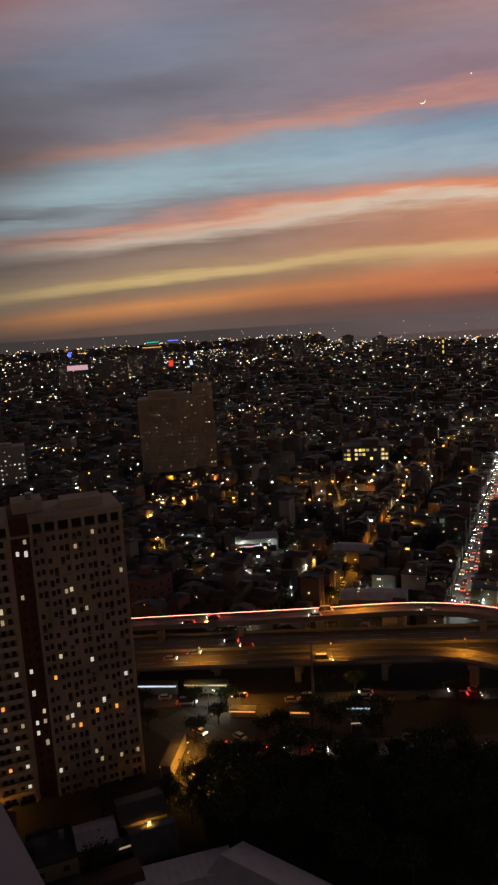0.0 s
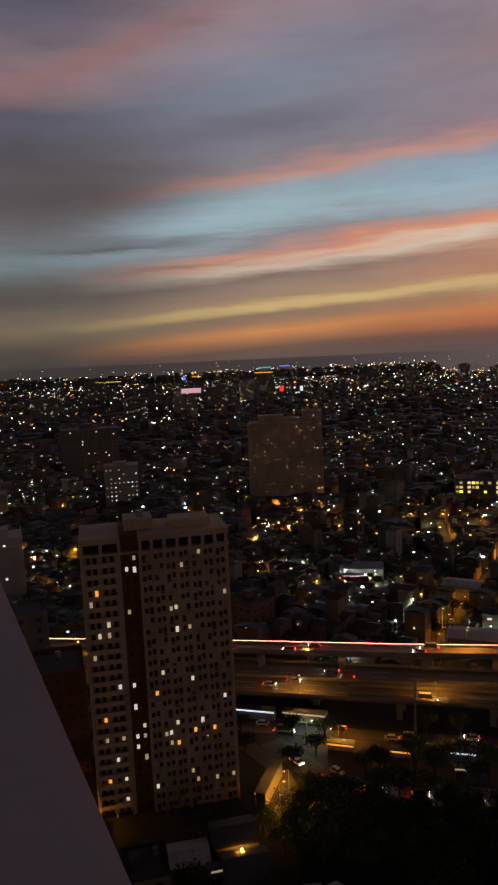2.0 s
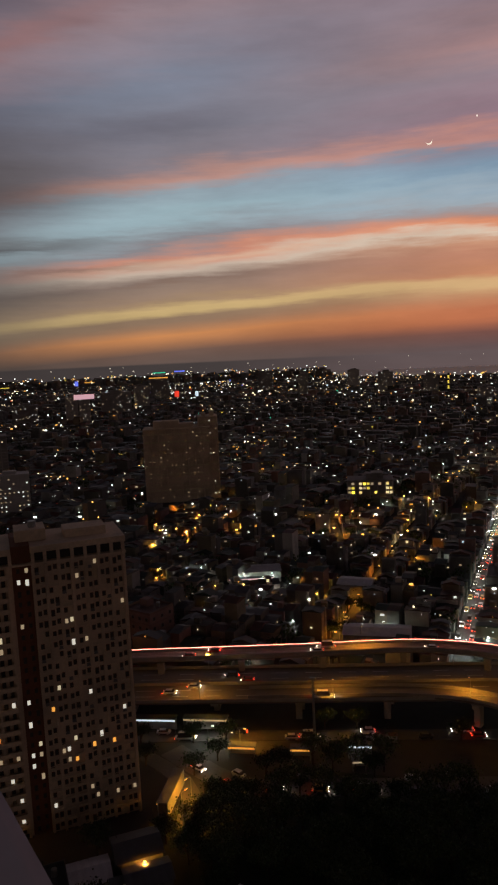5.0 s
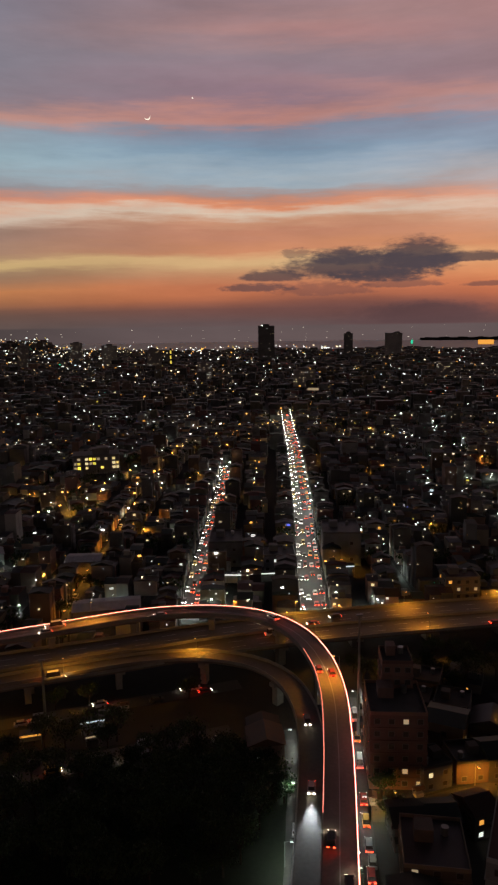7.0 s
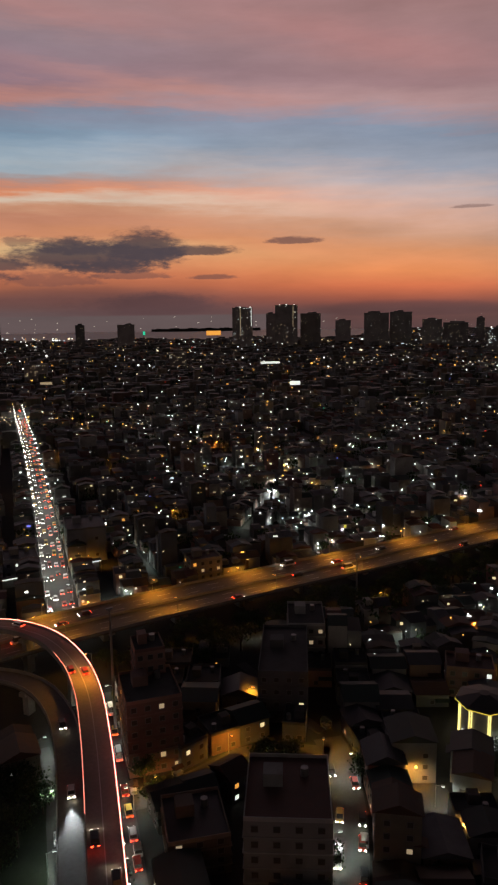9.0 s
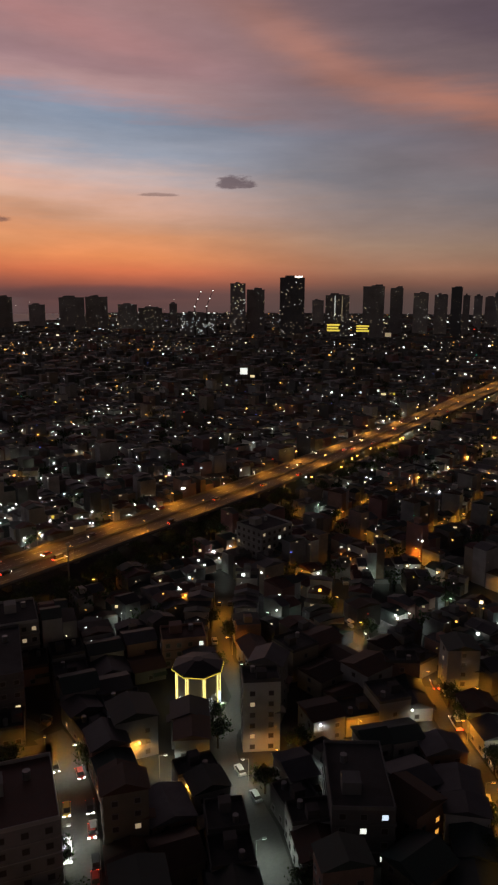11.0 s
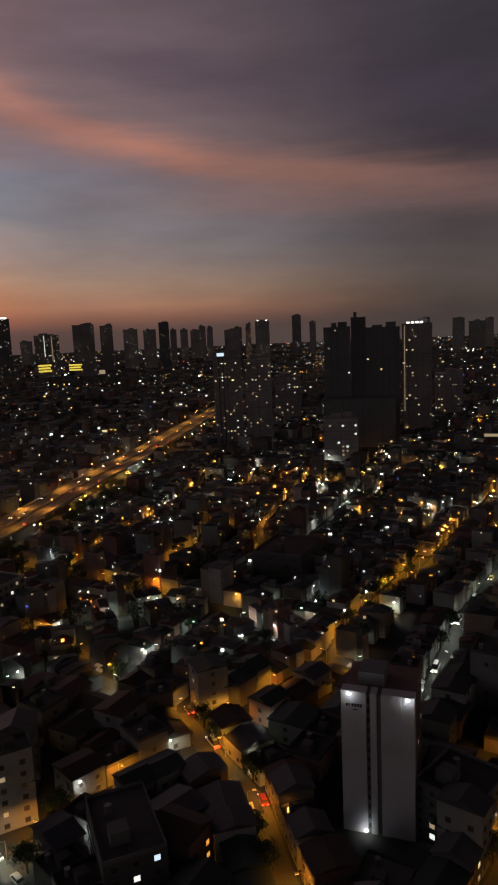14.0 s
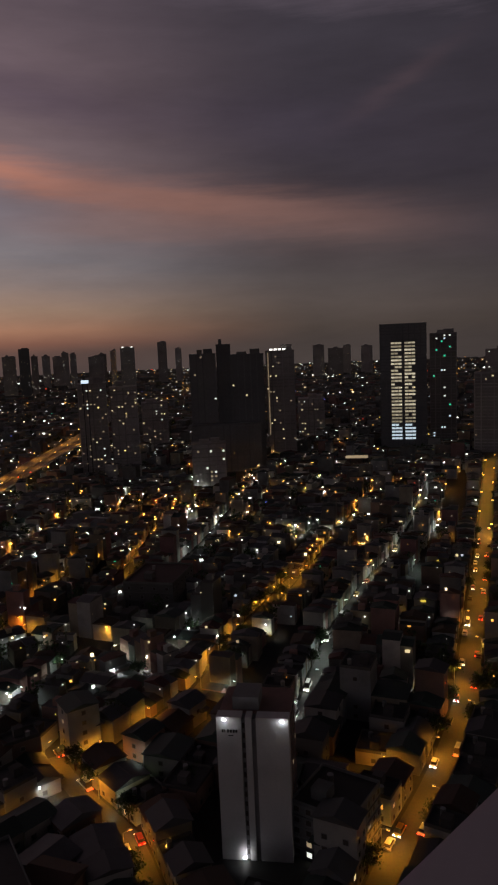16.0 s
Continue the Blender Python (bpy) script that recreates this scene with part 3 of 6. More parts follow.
def deck(name, pts, width, z, label, drop=1.6, rail=1.0, paving=DECK):
    """An elevated carriageway: slab, two side barriers, and columns."""
    root = thing(name, Matrix(), label, "elevated road", kind="structure")
    c = smooth_way(pts, 5.0)
    h = width / 2
    part("slab", sweep(bmesh.new(), c, [(-h, 0), (h, 0), (h, -0.5), (h * 0.5, -drop), (-h * 0.5, -drop), (-h, -0.5)], z), paving, root)
    for side in (-1, 1):
        a, b = sorted((side * (h - 0.05), side * (h - 0.4)))
        part("barrier", sweep(bmesh.new(), c, [(a, 0.004), (b, 0.004), (b - 0.08, rail), (a + 0.08, rail)], z), CONCRETE, root)
    n = int(way_length(pts) / 28)
    for k in range(n):
        s = (k + 0.5) * 28
        x, y, a = at_way(pts, s)
        zz = z(s / way_length(pts)) if callable(z) else z
        bm = bmesh.new()
        box(bm, -1.0, -min(h * 0.4, 2.2), 0, 1.0, min(h * 0.4, 2.2), zz - drop - 1.2)
        box(bm, -1.1, -h * 0.75, zz - drop - 1.2, 1.1, h * 0.75, zz - drop + 0.02)
        col = part("column", bm, CONCRETE, root)
        col.matrix_world = pose(x, y, 0, 0, 0, math.degrees(a))
    return root


express = deck("expressway", EXPRESSWAY, 25, 8.0, "wide concrete elevated expressway under orange lamps")
ramp_high = deck("flyover_ramp", RAMP_UP, 7.4, 14.0, "curving concrete flyover ramp with light strips on its barriers", paving=RAMP_DECK)
ramp_low = deck("lower_ramp", RAMP_LOW, 7.0, lambda u: 9.2 - 1.15 * max(0, (u - 0.6) / 0.4), "dark curving exit ramp beneath the flyover")

# light strips along the barriers of the flyover
curve = smooth_way(RAMP_UP, 5.0)
bend_end = next(k for k, p in enumerate(curve) if p[1] > 205)
bend_start = next(k for k, p in enumerate(curve) if p[1] > 128)
for side, r, run, mat in ((-3.48, 0.05, curve[bend_start:bend_end], TRAIL_DIM), (3.48, 0.09, curve, TRAIL)):
    bm = sweep(bmesh.new(), run, [(side - r, 1.004), (side + r, 1.004), (side + r, 1.0 + r), (side - r, 1.0 + r)], 14.0)
    part("light_strip", bm, mat, ramp_high, "glowing pinkish light strip")

# lane lines
for pts, off, z, root in ((EXPRESSWAY, 0.0, 8.0, express), (EXPRESSWAY, 4.0, 8.0, express), (EXPRESSWAY, 8.0, 8.0, express), (EXPRESSWAY, -4.0, 8.0, express),
                          (EXPRESSWAY, -8.0, 8.0, express), (RAMP_UP, 0.0, 14.0, ramp_high)):
    bm = bmesh.new()
    c = smooth_way(pts, 5.0)
    for k in range(0, len(c) - 1, 2 if off else 1):
        sweep(bm, c[k:k + 2], [(off - 0.1, 0.012), (off + 0.1, 0.012)], z, closed=False)
    part("lane_lines", bm, WHITE_WALL, root, "worn white lane lines")
bm = sweep(bmesh.new(), smooth_way(EXPRESSWAY, 5.0), [(-0.35, 0.016), (0.35, 0.016), (0.12, 0.9), (-0.12, 0.9)], 8.0)
part("median_barrier", bm, CONCRETE, express)

# ================= towers =================


def pane_mesh(w, h, mat, name):
    """A window: a frame that stands proud and the pane within."""
    bm = bmesh.new()
    box(bm, -w / 2 - 0.1, -0.1, -0.1, -w / 2, 0.0, h + 0.1)
    box(bm, w / 2, -0.1, -0.1, w / 2 + 0.1, 0.0, h + 0.1)
    box(bm, -w / 2, -0.1, -0.1, w / 2, 0.0, 0.0)
    box(bm, -w / 2, -0.1, h, w / 2, 0.0, h + 0.1)
    f = box(bm, -w / 2, -0.035, 0, w / 2, -0.005, h)
    for q in f:
        q.material_index = 1
    return mesh_of(name, bm, GREY_PANEL, mat)


def tower_pane(w, h, mat, name):
    """A tower window of four panes sunk in one frame."""
    bm = bmesh.new()
    xs, zs = (-w / 2, 0.0, w / 2), (0.0, h * 0.62, h)
    v = [[bm.verts.new((x, -0.09, z)) for x in xs] for z in zs]
    panes = [bm.faces.new((v[j][i], v[j][i + 1], v[j + 1][i + 1], v[j + 1][i])) for j in (0, 1) for i in (0, 1)]
    rim = [v[0][0], v[0][1], v[0][2], v[1][2], v[2][2], v[2][1], v[2][0], v[1][0]]
    back = [bm.verts.new((q.co.x * 1.16, 0.0, h / 2 + (q.co.z - h / 2) * 1.14)) for q in rim]
    for k in range(8):
        bm.faces.new((rim[(k + 1) % 8], rim[k], back[k], back[(k + 1) % 8]))
    bmesh.ops.inset_individual(bm, faces=panes, thickness=0.05, depth=-0.05)
    for q in panes:
        q.material_index = 1
    return mesh_of(name, bm, TOWER_BROWN, mat)


def tower_a():
    """The near apartment tower: 25 storeys, a brown strip, recessed balconies, an open crown."""
    a, b = Vector((-106.9, 135.9)), Vector((-77.2, 157.2))
    w = (b - a).length
    root = thing("apartment_tower", pose(a.x, a.y, 0, 0, 0, math.degrees(math.atan2(b.y - a.y, b.x - a.x))),
                 "tall beige apartment tower with a brown strip and scattered lit windows", "tower")
    PLOTS.append((-98, 155, 24))
    H, fl, d = 68.6, 25, 17.0
    st = H / fl
    left_w, x0, x1 = w * 0.25, w * 0.265, w * 0.385

    def wall(*c, mat=TOWER_WALL, name="wall", label=""):
        bm = bmesh.new()
        box(bm, *c)
        return part(name, bm, mat, root, label)

    wall(0, 1.9, 0, left_w, d, H)                                   # behind the balcony recesses
    wall(x0, 0.9, 0, x1, d, H + 4.6, mat=TOWER_BROWN, name="brown_strip", label="recessed brown painted strip")
    wall(left_w, 0.7, 0, x0 - 0.002, d, H + 0.5, name="pilaster")
    wall(x1 + 0.002, 0.0, 0, w, d, H)
    # left bay: piers and a parapet per floor round the wide recesses
    for u0, u1 in ((0.0, 0.09), (0.47, 0.53), (0.93, 1.0)):
        wall(left_w * u0, 0.0, 0, left_w * u1, 1.898, H, name="pier")
    bm = bmesh.new()
    box(bm, left_w * 0.092, -0.12, -0.25, left_w * 0.928, 1.896, 0.0)
    box(bm, left_w * 0.092, -0.12, 0.0, left_w * 0.928, 0.02, 0.95)
    balcony = mesh_of("balcony", bm, TOWER_WALL)
    # right bay: vertical ribs, slim ledges and box balconies
    ribs = (0.395, 0.475, 0.56, 0.64, 0.735, 0.815, 0.90, 0.985)
    for k, u in enumerate(ribs):
        deep = 0.75 if k % 2 else 0.35
        wall(w * u - 0.3, -deep, 0, w * u + 0.3, -0.002, H, name="rib")
    bm = bmesh.new()
    box(bm, -1.15, -0.95, -0.14, 1.15, -0.004, 0.04)
    box(bm, -1.15, -0.95, 0.04, 1.15, -0.87, 0.5)
    for q in range(5):
        box(bm, -1.12 + q * 0.54, -0.94, 0.5, -1.06 + q * 0.54, -0.88, 0.95)
    box(bm, -1.15, -0.96, 0.95, 1.15, -0.86, 1.03)
    bay = mesh_of("balcony", bm, TOWER_WALL)
    bm = bmesh.new()
    box(bm, -0.4, -0.5, 0, 0.4, -0.004, 0.55)
    box(bm, -0.5, -0.55, -0.1, 0.5, -0.004, -0.004)
    cooler = mesh_of("air_conditioner", bm, GREY_PANEL)
    rnd = random.Random(11)
    mats = {"dark": PANE, "warm": LIT["office"], "white": OFFICE_WHITE, "amber": LIT["amber"], "dim": LIT["dim"]}
    small = {c: tower_pane(0.75, 1.15, m, "window") for c, m in mats.items()}
    tall = {c: tower_pane(0.8, 1.5, m, "window") for c, m in mats.items()}
    lit_at = {(u, k): c for u, k, c in ((4, 23, "white"), (5, 23, "white"), (1, 17, "warm"), (2, 17, "dim"), (2, 18, "warm"), (4, 19, "dim"), (3, 12, "white"), (4, 12, "white"), (4, 10, "white"),
                                       (5, 8, "warm"), (4, 7, "white"), (5, 7, "dim"), (4, 6, "white"), (3, 7, "dim"), (1, 9, "amber"), (1, 3, "amber"), (3, 3, "white"), (9, 7, "white"), (9, 8, "white"), (9, 6, "dim"))}
    cols = [(left_w * u, 1.896) for u in (0.2, 0.37, 0.63, 0.82)] + [(x0 + (x1 - x0) * u, 0.898) for u in (0.3, 0.74)]
    cols += [(w * (p + q) / 2 + o, -0.002) for p, q in zip(ribs, ribs[1:]) for o in (-0.62, 0.62)]
    for k in range(fl):
        z = k * st
        if k:
            part("balcony", balcony, None, root).location = (0, 0, z)
            for n, (p, q) in enumerate(zip(ribs, ribs[1:])):
                if k < 9 and n != 3 or (k + 2 * n) % 5 == 0:
                    part("balcony", bay, None, root).location = (w * (p + q) / 2, 0, z + 0.12)
                elif (k * 3 + n) % 4 == 0:
                    part("air_conditioner", cooler, None, root).location = (w * (p + q) / 2 + (0.62 if k % 2 else -0.62), 0, z + 0.3)
        for n, (x, y) in enumerate(cols):
            if n > 5 and (n + k) % 7 == 3:
                continue
            c = lit_at.get((n, k), "dark")
            if c == "dark" and rnd.random() < (0.075 if k > 1 else 0.03):
                c = rnd.choice(("warm", "white", "warm", "dim", "amber", "dim", "dim", "dim"))
            big = n < 4 or (n * 5 + k) % 6 == 0
            part("window", (tall if big else small)[c], None, root).location = (x, y, z + (0.35 if big else 0.8) + (0.25 if n > 5 and n % 2 else 0))
    # crown: open posts before a dark shade backing, a beam, set-back roof houses
    wall(-0.25, -0.3, H, w + 0.25, d + 0.2, H + 0.45, name="cornice")
    # added dark boxes: the shade behind the posts, put in as dark colour
    wall(0.6, 1.6, H + 0.452, x0 - 0.01, d - 1, H + 2.9, mat=DARK_METAL, name="loft")
    wall(x1 + 0.01, 1.6, H + 0.452, w - 0.6, d - 1, H + 2.9, mat=DARK_METAL, name="loft")
    for u in (0.0, 0.125, 0.245, 0.388, 0.465, 0.55, 0.64, 0.725, 0.815, 0.90, 0.978):
        wall(u * w, -0.1, H + 0.452, u * w + 0.022 * w, 0.7, H + 2.9, name="crown_post")
    wall(-0.2, -0.2, H + 2.902, x0 - 0.01, d, H + 4.4, name="crown_beam")
    wall(x1 + 0.01, -0.2, H + 2.902, w + 0.2, d, H + 4.4, name="crown_beam")
    wall(w * 0.3, 5, H + 4.602, w * 0.5, 13, H + 7.4, name="lift_house")
    wall(w * 0.62, 5, H + 4.402, w * 0.9, 12, H + 6.4, name="lift_house")
    bm = bmesh.new()
    tube(bm, (w * 0.42, 8, H + 7.4), (w * 0.42, 8, H + 9.0), 1.0, n=12)
    part("water_tank", bm, METAL, root)


tower_a()

LIT_MESH = {}


def lit_window(parent, x, y, z, w, h, kind):
    key = (round(w, 1), round(h, 1), kind)
    if key not in LIT_MESH:
        bm = bmesh.new()
        box(bm, -w / 2, -0.12, 0, w / 2, -0.02, h)
        LIT_MESH[key] = mesh_of("lit_window", bm, LIT[kind])
    part("lit_window", LIT_MESH[key], None, parent).location = (x, y, z)


def high_rise(x, y, rot, w, d, h, label, lit=14, wall=None, floors=None, kinds=("warm", "white", "dim"), crown=2, seed=0, size=1.6, floor_band=True, name="high_rise", beacons=(), beacon_size=4.0, strips=()):
    """A block with floor bands, window bays, a set-back crown and single lit windows. Its front faces the eye; x, y is the front's middle."""
    rnd = random.Random(seed * 7 + 3)
    wall = wall or FAR_WALL
    root = thing(name, pose(x, y, 0, 0, 0, rot), label, "tower", "skyline towers")
    PLOTS.append((x, y, max(w, d) * 0.6))
    floors = floors or int(h / 3.3)
    st = h / floors
    bm = bmesh.new()
    box(bm, -w / 2, 0, 0, w / 2, d, h)
    n = max(3, int(w / 6))
    part("wall", bm, wall, root)
    if math.hypot(x, y) < 1000:
        bm = bmesh.new()
        box(bm, -0.5, -0.5, 0, 0.5, -0.003, h)
        me = mesh_of("pilaster", bm, wall)
        for k in range(n + 1):
            part("pilaster", me, None, root).location = (-w / 2 + 0.3 + (w - 0.6) * k / n, 0, 0)
    if floor_band and math.hypot(x, y) < 1000:
        bm = bmesh.new()
        for k in range(1, floors):
            box(bm, -w / 2 + 0.52, -0.3, k * st - 0.35, w / 2 - 0.52, -0.004, k * st + 0.5)
        tagged(part("floor_banding", bm, wall, root), kind="stuff")
    bm = bmesh.new()
    box(bm, -w / 2 - 0.3, -0.6, h, w / 2 + 0.3, d + 0.3, h + 1.2)
    part("parapet", bm, wall, root)
    for k in range(crown):
        a = rnd.uniform(-0.35, 0.1) * w
        bm = bmesh.new()
        box(bm, a, d * 0.2, h + 1.2, a + w * rnd.uniform(0.2, 0.4), d * 0.7, h + 1.2 + rnd.uniform(2, 6))
        part("roof_house", bm, wall, root)
    if math.hypot(x, y) >= 1000 and lit:
        far_lit = Heap([LIT[c] for c in kinds])
        for k in range(lit * 3):
            far_lit.box(-w / 2 + w * (rnd.randrange(n * 2) + 0.5) / (n * 2), -0.1, rnd.randrange(1, floors) * st + 0.6, size * rnd.uniform(0.5, 1.1), 0.16, size * 0.7, 0, rnd.randrange(len(kinds)), bottom=True)
        tagged(part("lit_windows", far_lit.mesh("lit_windows"), None, root), kind="stuff")
        lit = 0
    for k in range(lit):
        lit_window(root, -w / 2 + w * (rnd.randrange(n * 2) + 0.5) / (n * 2), -0.003, rnd.randrange(1, floors) * st + 0.6, size, size * 0.85, rnd.choice(kinds))
    for u, kind, z0 in strips:
        bm = bmesh.new()
        box(bm, u * w - 0.0003 * math.hypot(x, y), -0.75, h * z0, u * w + 0.0003 * math.hypot(x, y), -0.55, h - 1)
        part("light_strip", bm, LIT[kind], root, "glowing vertical light strip")
    for u in beacons:
        bm = bmesh.new()
        box(bm, u * w - beacon_size / 2, 0.4, h + 1.2, u * w + beacon_size / 2, 1.2, h + 1.2 + beacon_size * 0.6)
        part("beacon", bm, BEACON, root, "bright roof light")
    return root


BEACON = glow("roof_beacon", (1.0, 0.96, 0.88), 2.0)


def by_eye(az, dist):
    """A place seen in the direction az (degrees left of ahead) at a distance, and the turn by which a front there faces the eye."""
    return -math.sin(radians(az)) * dist, math.cos(radians(az)) * dist, az


def skyline(az0, az1, top, dist, label, lit=10, turn=0.0, **kw):
    """A tower that spans two bearings, with its top at an elevation."""
    x, y, a = by_eye((az0 + az1) / 2, dist)
    w = abs(az1 - az0) * math.pi / 180 * dist
    h = EYE_Z + math.tan(radians(top)) * dist
    return high_rise(x, y, a + turn, w, kw.pop("d", min(w, 30)), h, label, lit, **kw)


def dark_tower(az0, az1, top, dist, seed, lit=8, **kw):
    return skyline(az0, az1, top, dist, "distant dark apartment tower with a few lit windows", lit, seed=seed, **kw)

# ---- skyline over the bay and the far city ----
dark_tower(-7.32, -8.62, -0.14, 2300, 1, 4, wall=FAR_DARK, beacons=(-0.25,))
dark_tower(-14.12, -14.83, -0.82, 2500, 2, 3, wall=FAR_DARK)
dark_tower(-17.33, -18.67, -0.82, 2600, 3, 3)
dark_tower(-26.41, -28.02, 0.38, 2400, 4, 14, beacons=(0.4, -0.1), strips=((0.44, "white", 0.55), (-0.1, "dim", 0.3)), size=2.4, kinds=("white", "cool", "dim"))
dark_tower(-29.1, -29.86, -0.1, 2500, 5, 4)
dark_tower(-29.82, -31.6, 0.55, 2350, 6, 12, strips=((0.3, "dim", 0.5),), size=2.4, beacons=(-0.3, 0.0, 0.35), beacon_size=3.0)
dark_tower(-31.83, -33.43, -0.13, 2450, 7, 8)
dark_tower(-36.83, -38.75, -0.15, 2500, 8, 10)
dark_tower(-38.82, -40.51, -0.09, 2550, 9, 10)
dark_tower(-41.29, -42.77, -0.68, 2450, 10, 12)
dark_tower(-42.86, -44.73, -0.95, 2400, 11, 14)
dark_tower(-46.11, -48.98, -1.36, 2100, 12, 22, beacons=(-0.4, -0.1, 0.3, 0.45), size=2.6, kinds=("white", "cool", "white"))
dark_tower(-50.11, -51.31, 0.98, 2200, 13, 18, size=2.6)
dark_tower(-51.42, -52.82, 0.51, 2250, 14, 8)
dark_tower(-54.03, -55.98, 1.44, 2000, 15, 16, wall=FAR_DARK, size=2.4, beacons=(0.15, 0.25, 0.35), beacon_size=7.0)
dark_tower(-57.64, -59.5, 0.1, 2100, 16, 20, size=2.0, strips=((-0.1, "white", 0.5), (0.2, "dim", 0.4)))
dark_tower(-60.55, -62.2, 0.78, 2000, 17, 10)
dark_tower(-62.64, -63.62, 0.66, 2300, 18, 6)
dark_tower(-64.42, -65.54, 0.28, 2200, 19, 10)
dark_tower(-65.99, -66.98, 0.16, 2300, 20, 8)
dark_tower(-67.21, -68.02, 0.72, 2200, 21, 4, wall=FAR_DARK)
dark_tower(-68.1, -68.6, 0.13, 2300, 22, 3)
dark_tower(-70.38, -70.92, 0.3, 2600, 23, 4)
dark_tower(-71.0, -71.49, 0.17, 2600, 24, 4)
dark_tower(-74.1, -74.54, 0.32, 2400, 25, 10, kinds=("amber", "warm"))
dark_tower(-74.88, -76.01, 0.5, 2300, 26, 8, beacons=(-0.3, 0.3), beacon_size=5.0)
dark_tower(-77.82, -78.54, 0.84, 2700, 27, 3)
dark_tower(-79.2, -79.7, 0.3, 2700, 28, 3)
for k, (a, top) in enumerate(((-68.9, 0.1), (-69.7, 0.0), (-72.4, -0.1), (-73.2, 0.1), (-90.2, 0.1), (-91.4, -0.2), (-92.6, 0.0), (-94.0, -0.1), (-34.6, -0.7), (-45.3, -0.6), (-56.6, -0.3))):
    dark_tower(a, a - 0.6 - 0.3 * (k % 3), top, 2700 + 60 * (k % 4), 40 + k, 4)
# the pair of slim condominiums, the big dark blocks and their podium
dark_tower(-71.4, -73.6, -2.25, 700, 60, 34, d=22, size=1.3, kinds=("dim", "warm", "white", "dim"))
dark_tower(-73.85, -75.99, -2.6, 705, 61, 26, d=22, size=1.3, kinds=("dim", "warm", "dim"))
dark_tower(-76.3, -78.4, -4.0, 860, 62, 16, size=1.3)
dark_tower(-80.31, -82.4, -0.3, 690, 63, 3, wall=FAR_DARK, d=24, floor_band=False)
dark_tower(-82.48, -83.6, 0.4, 694, 64, 1, wall=FAR_DARK, d=26, crown=1, floor_band=False)
dark_tower(-83.62, -86.23, -0.45, 690, 65, 3, wall=FAR_DARK, d=24, floor_band=False)
dark_tower(-80.2, -85.9, -6.0, 668, 66, 2, d=16, wall=FAR_DARK, crown=0, floor_band=False)
dark_tower(-86.42, -88.69, -0.26, 760, 67, 20, size=1.4, kinds=("dim", "warm"), beacons=(-0.3, -0.15, 0.0, 0.15), beacon_size=3.0, strips=((-0.42, "dim", 0.2),))
dark_tower(-88.9, -91.0, -4.2, 900, 68, 18, size=1.3)
dark_tower(-80.13, -82.87, -7.5, 600, 69, 10, d=14, kinds=("white", "dim"))
lit_office = dark_tower(-95.48, -99.05, 1.42, 800, 70, 0, wall=FAR_DARK, d=40, crown=0)
dark_tower(-99.3, -101.3, 0.58, 860, 71, 20, size=1.8, kinds=("cool", "white", "green"))
dark_tower(-102.6, -106.0, -2.6, 760, 72, 6)
dark_tower(-103.4, -106.0, -0.8, 1000, 73, 6)
# bright office floors, two bays of three panes
rnd = random.Random(5)
OFFICE = [glow("office_pane", c, k) for c, k in (((1.0, 0.88, 0.62), 0.55), ((1.0, 0.86, 0.58), 0.36), ((1.0, 0.84, 0.55), 0.2), ((0.72, 0.9, 1.0), 0.75))]
bm = bmesh.new()
box(bm, -1.75, -0.62, 0, 1.75, -0.52, 1.9)
floor_panes = [mesh_of("lit_pane", bm.copy(), m) for m in OFFICE]
for k in range(29):
    dim = rnd.choice((0, 0, 1, 1, 2))
    for j in range(6):
        if rnd.random() < 0.93:
            q = 3 if k < 5 else min(2, dim + (rnd.random() < 0.3))
            part("lit_pane", floor_panes[q], None, lit_office).location = (-11.2 + j * 3.85 + (3.0 if j > 2 else 0), 0, 9 + k * 3.75)

# two tower cranes with lamps over the unfinished block
for az, top, lean in ((-47.3, 0.35, -0.12), (-48.25, 0.45, -0.10)):
    x, y, r = by_eye(az, 2095)
    root = thing("tower_crane", pose(x, y, 0, 0, 0, r), "dark steel tower crane with white lamps on a raised jib", "crane", "tower cranes")
    zb, zt = EYE_Z + math.tan(radians(-1.36)) * 2095, EYE_Z + math.tan(radians(top)) * 2095
    bm = bmesh.new()
    box(bm, -1.2, -1.2, 0, 1.2, 1.2, zb + 18)
    part("mast", bm, DARK_METAL, root)
    bm = bmesh.new()
    tube(bm, (-3, 0, zb + 16), (18, 0, zt), 1.0, 0.6, 6)
    part("jib", bm, DARK_METAL, root)
    for u in (0.1, 0.55, 1.0):
        bm = bmesh.new()
        box(bm, -3 + 21 * u - 1.6, -2.6, zb + 16 + (zt - zb - 16) * u - 1.3, -3 + 21 * u + 1.6, -1.2, zb + 16 + (zt - zb - 16) * u + 1.3)
        part("lamp", bm, BEACON, root, "white crane lamp")

# left: slab tower in mid distance, and blocks beyond the near tower
high_rise(-212, 540, 19.5, 54, 26, 60, "wide brown apartment slab with small lit windows", 30, seed=80, size=0.7, wall=TOWER_WALL, kinds=("dim", "warm", "dim"))
high_rise(-190, 556, 19.5, 16, 24, 68, "slim apartment tower with lit windows", 26, seed=81, size=0.8, wall=TOWER_WALL, kinds=("dim", "warm", "white"))
high_rise(-478, 640, 36, 62, 24, 44, "broad dark block with a bright corner", 10, seed=82, size=1.3)
high_rise(-328, 478, 34, 27, 16, 32, "pale mid-rise apartment house", 44, seed=83, size=1.0, wall=WHITE_WALL, kinds=("dim", "white", "dim"))
high_rise(-246, 254, 44, 20, 18, 33, "cream mid-rise house with balconies", 10, seed=84, size=1.0, wall=WHITE_WALL)
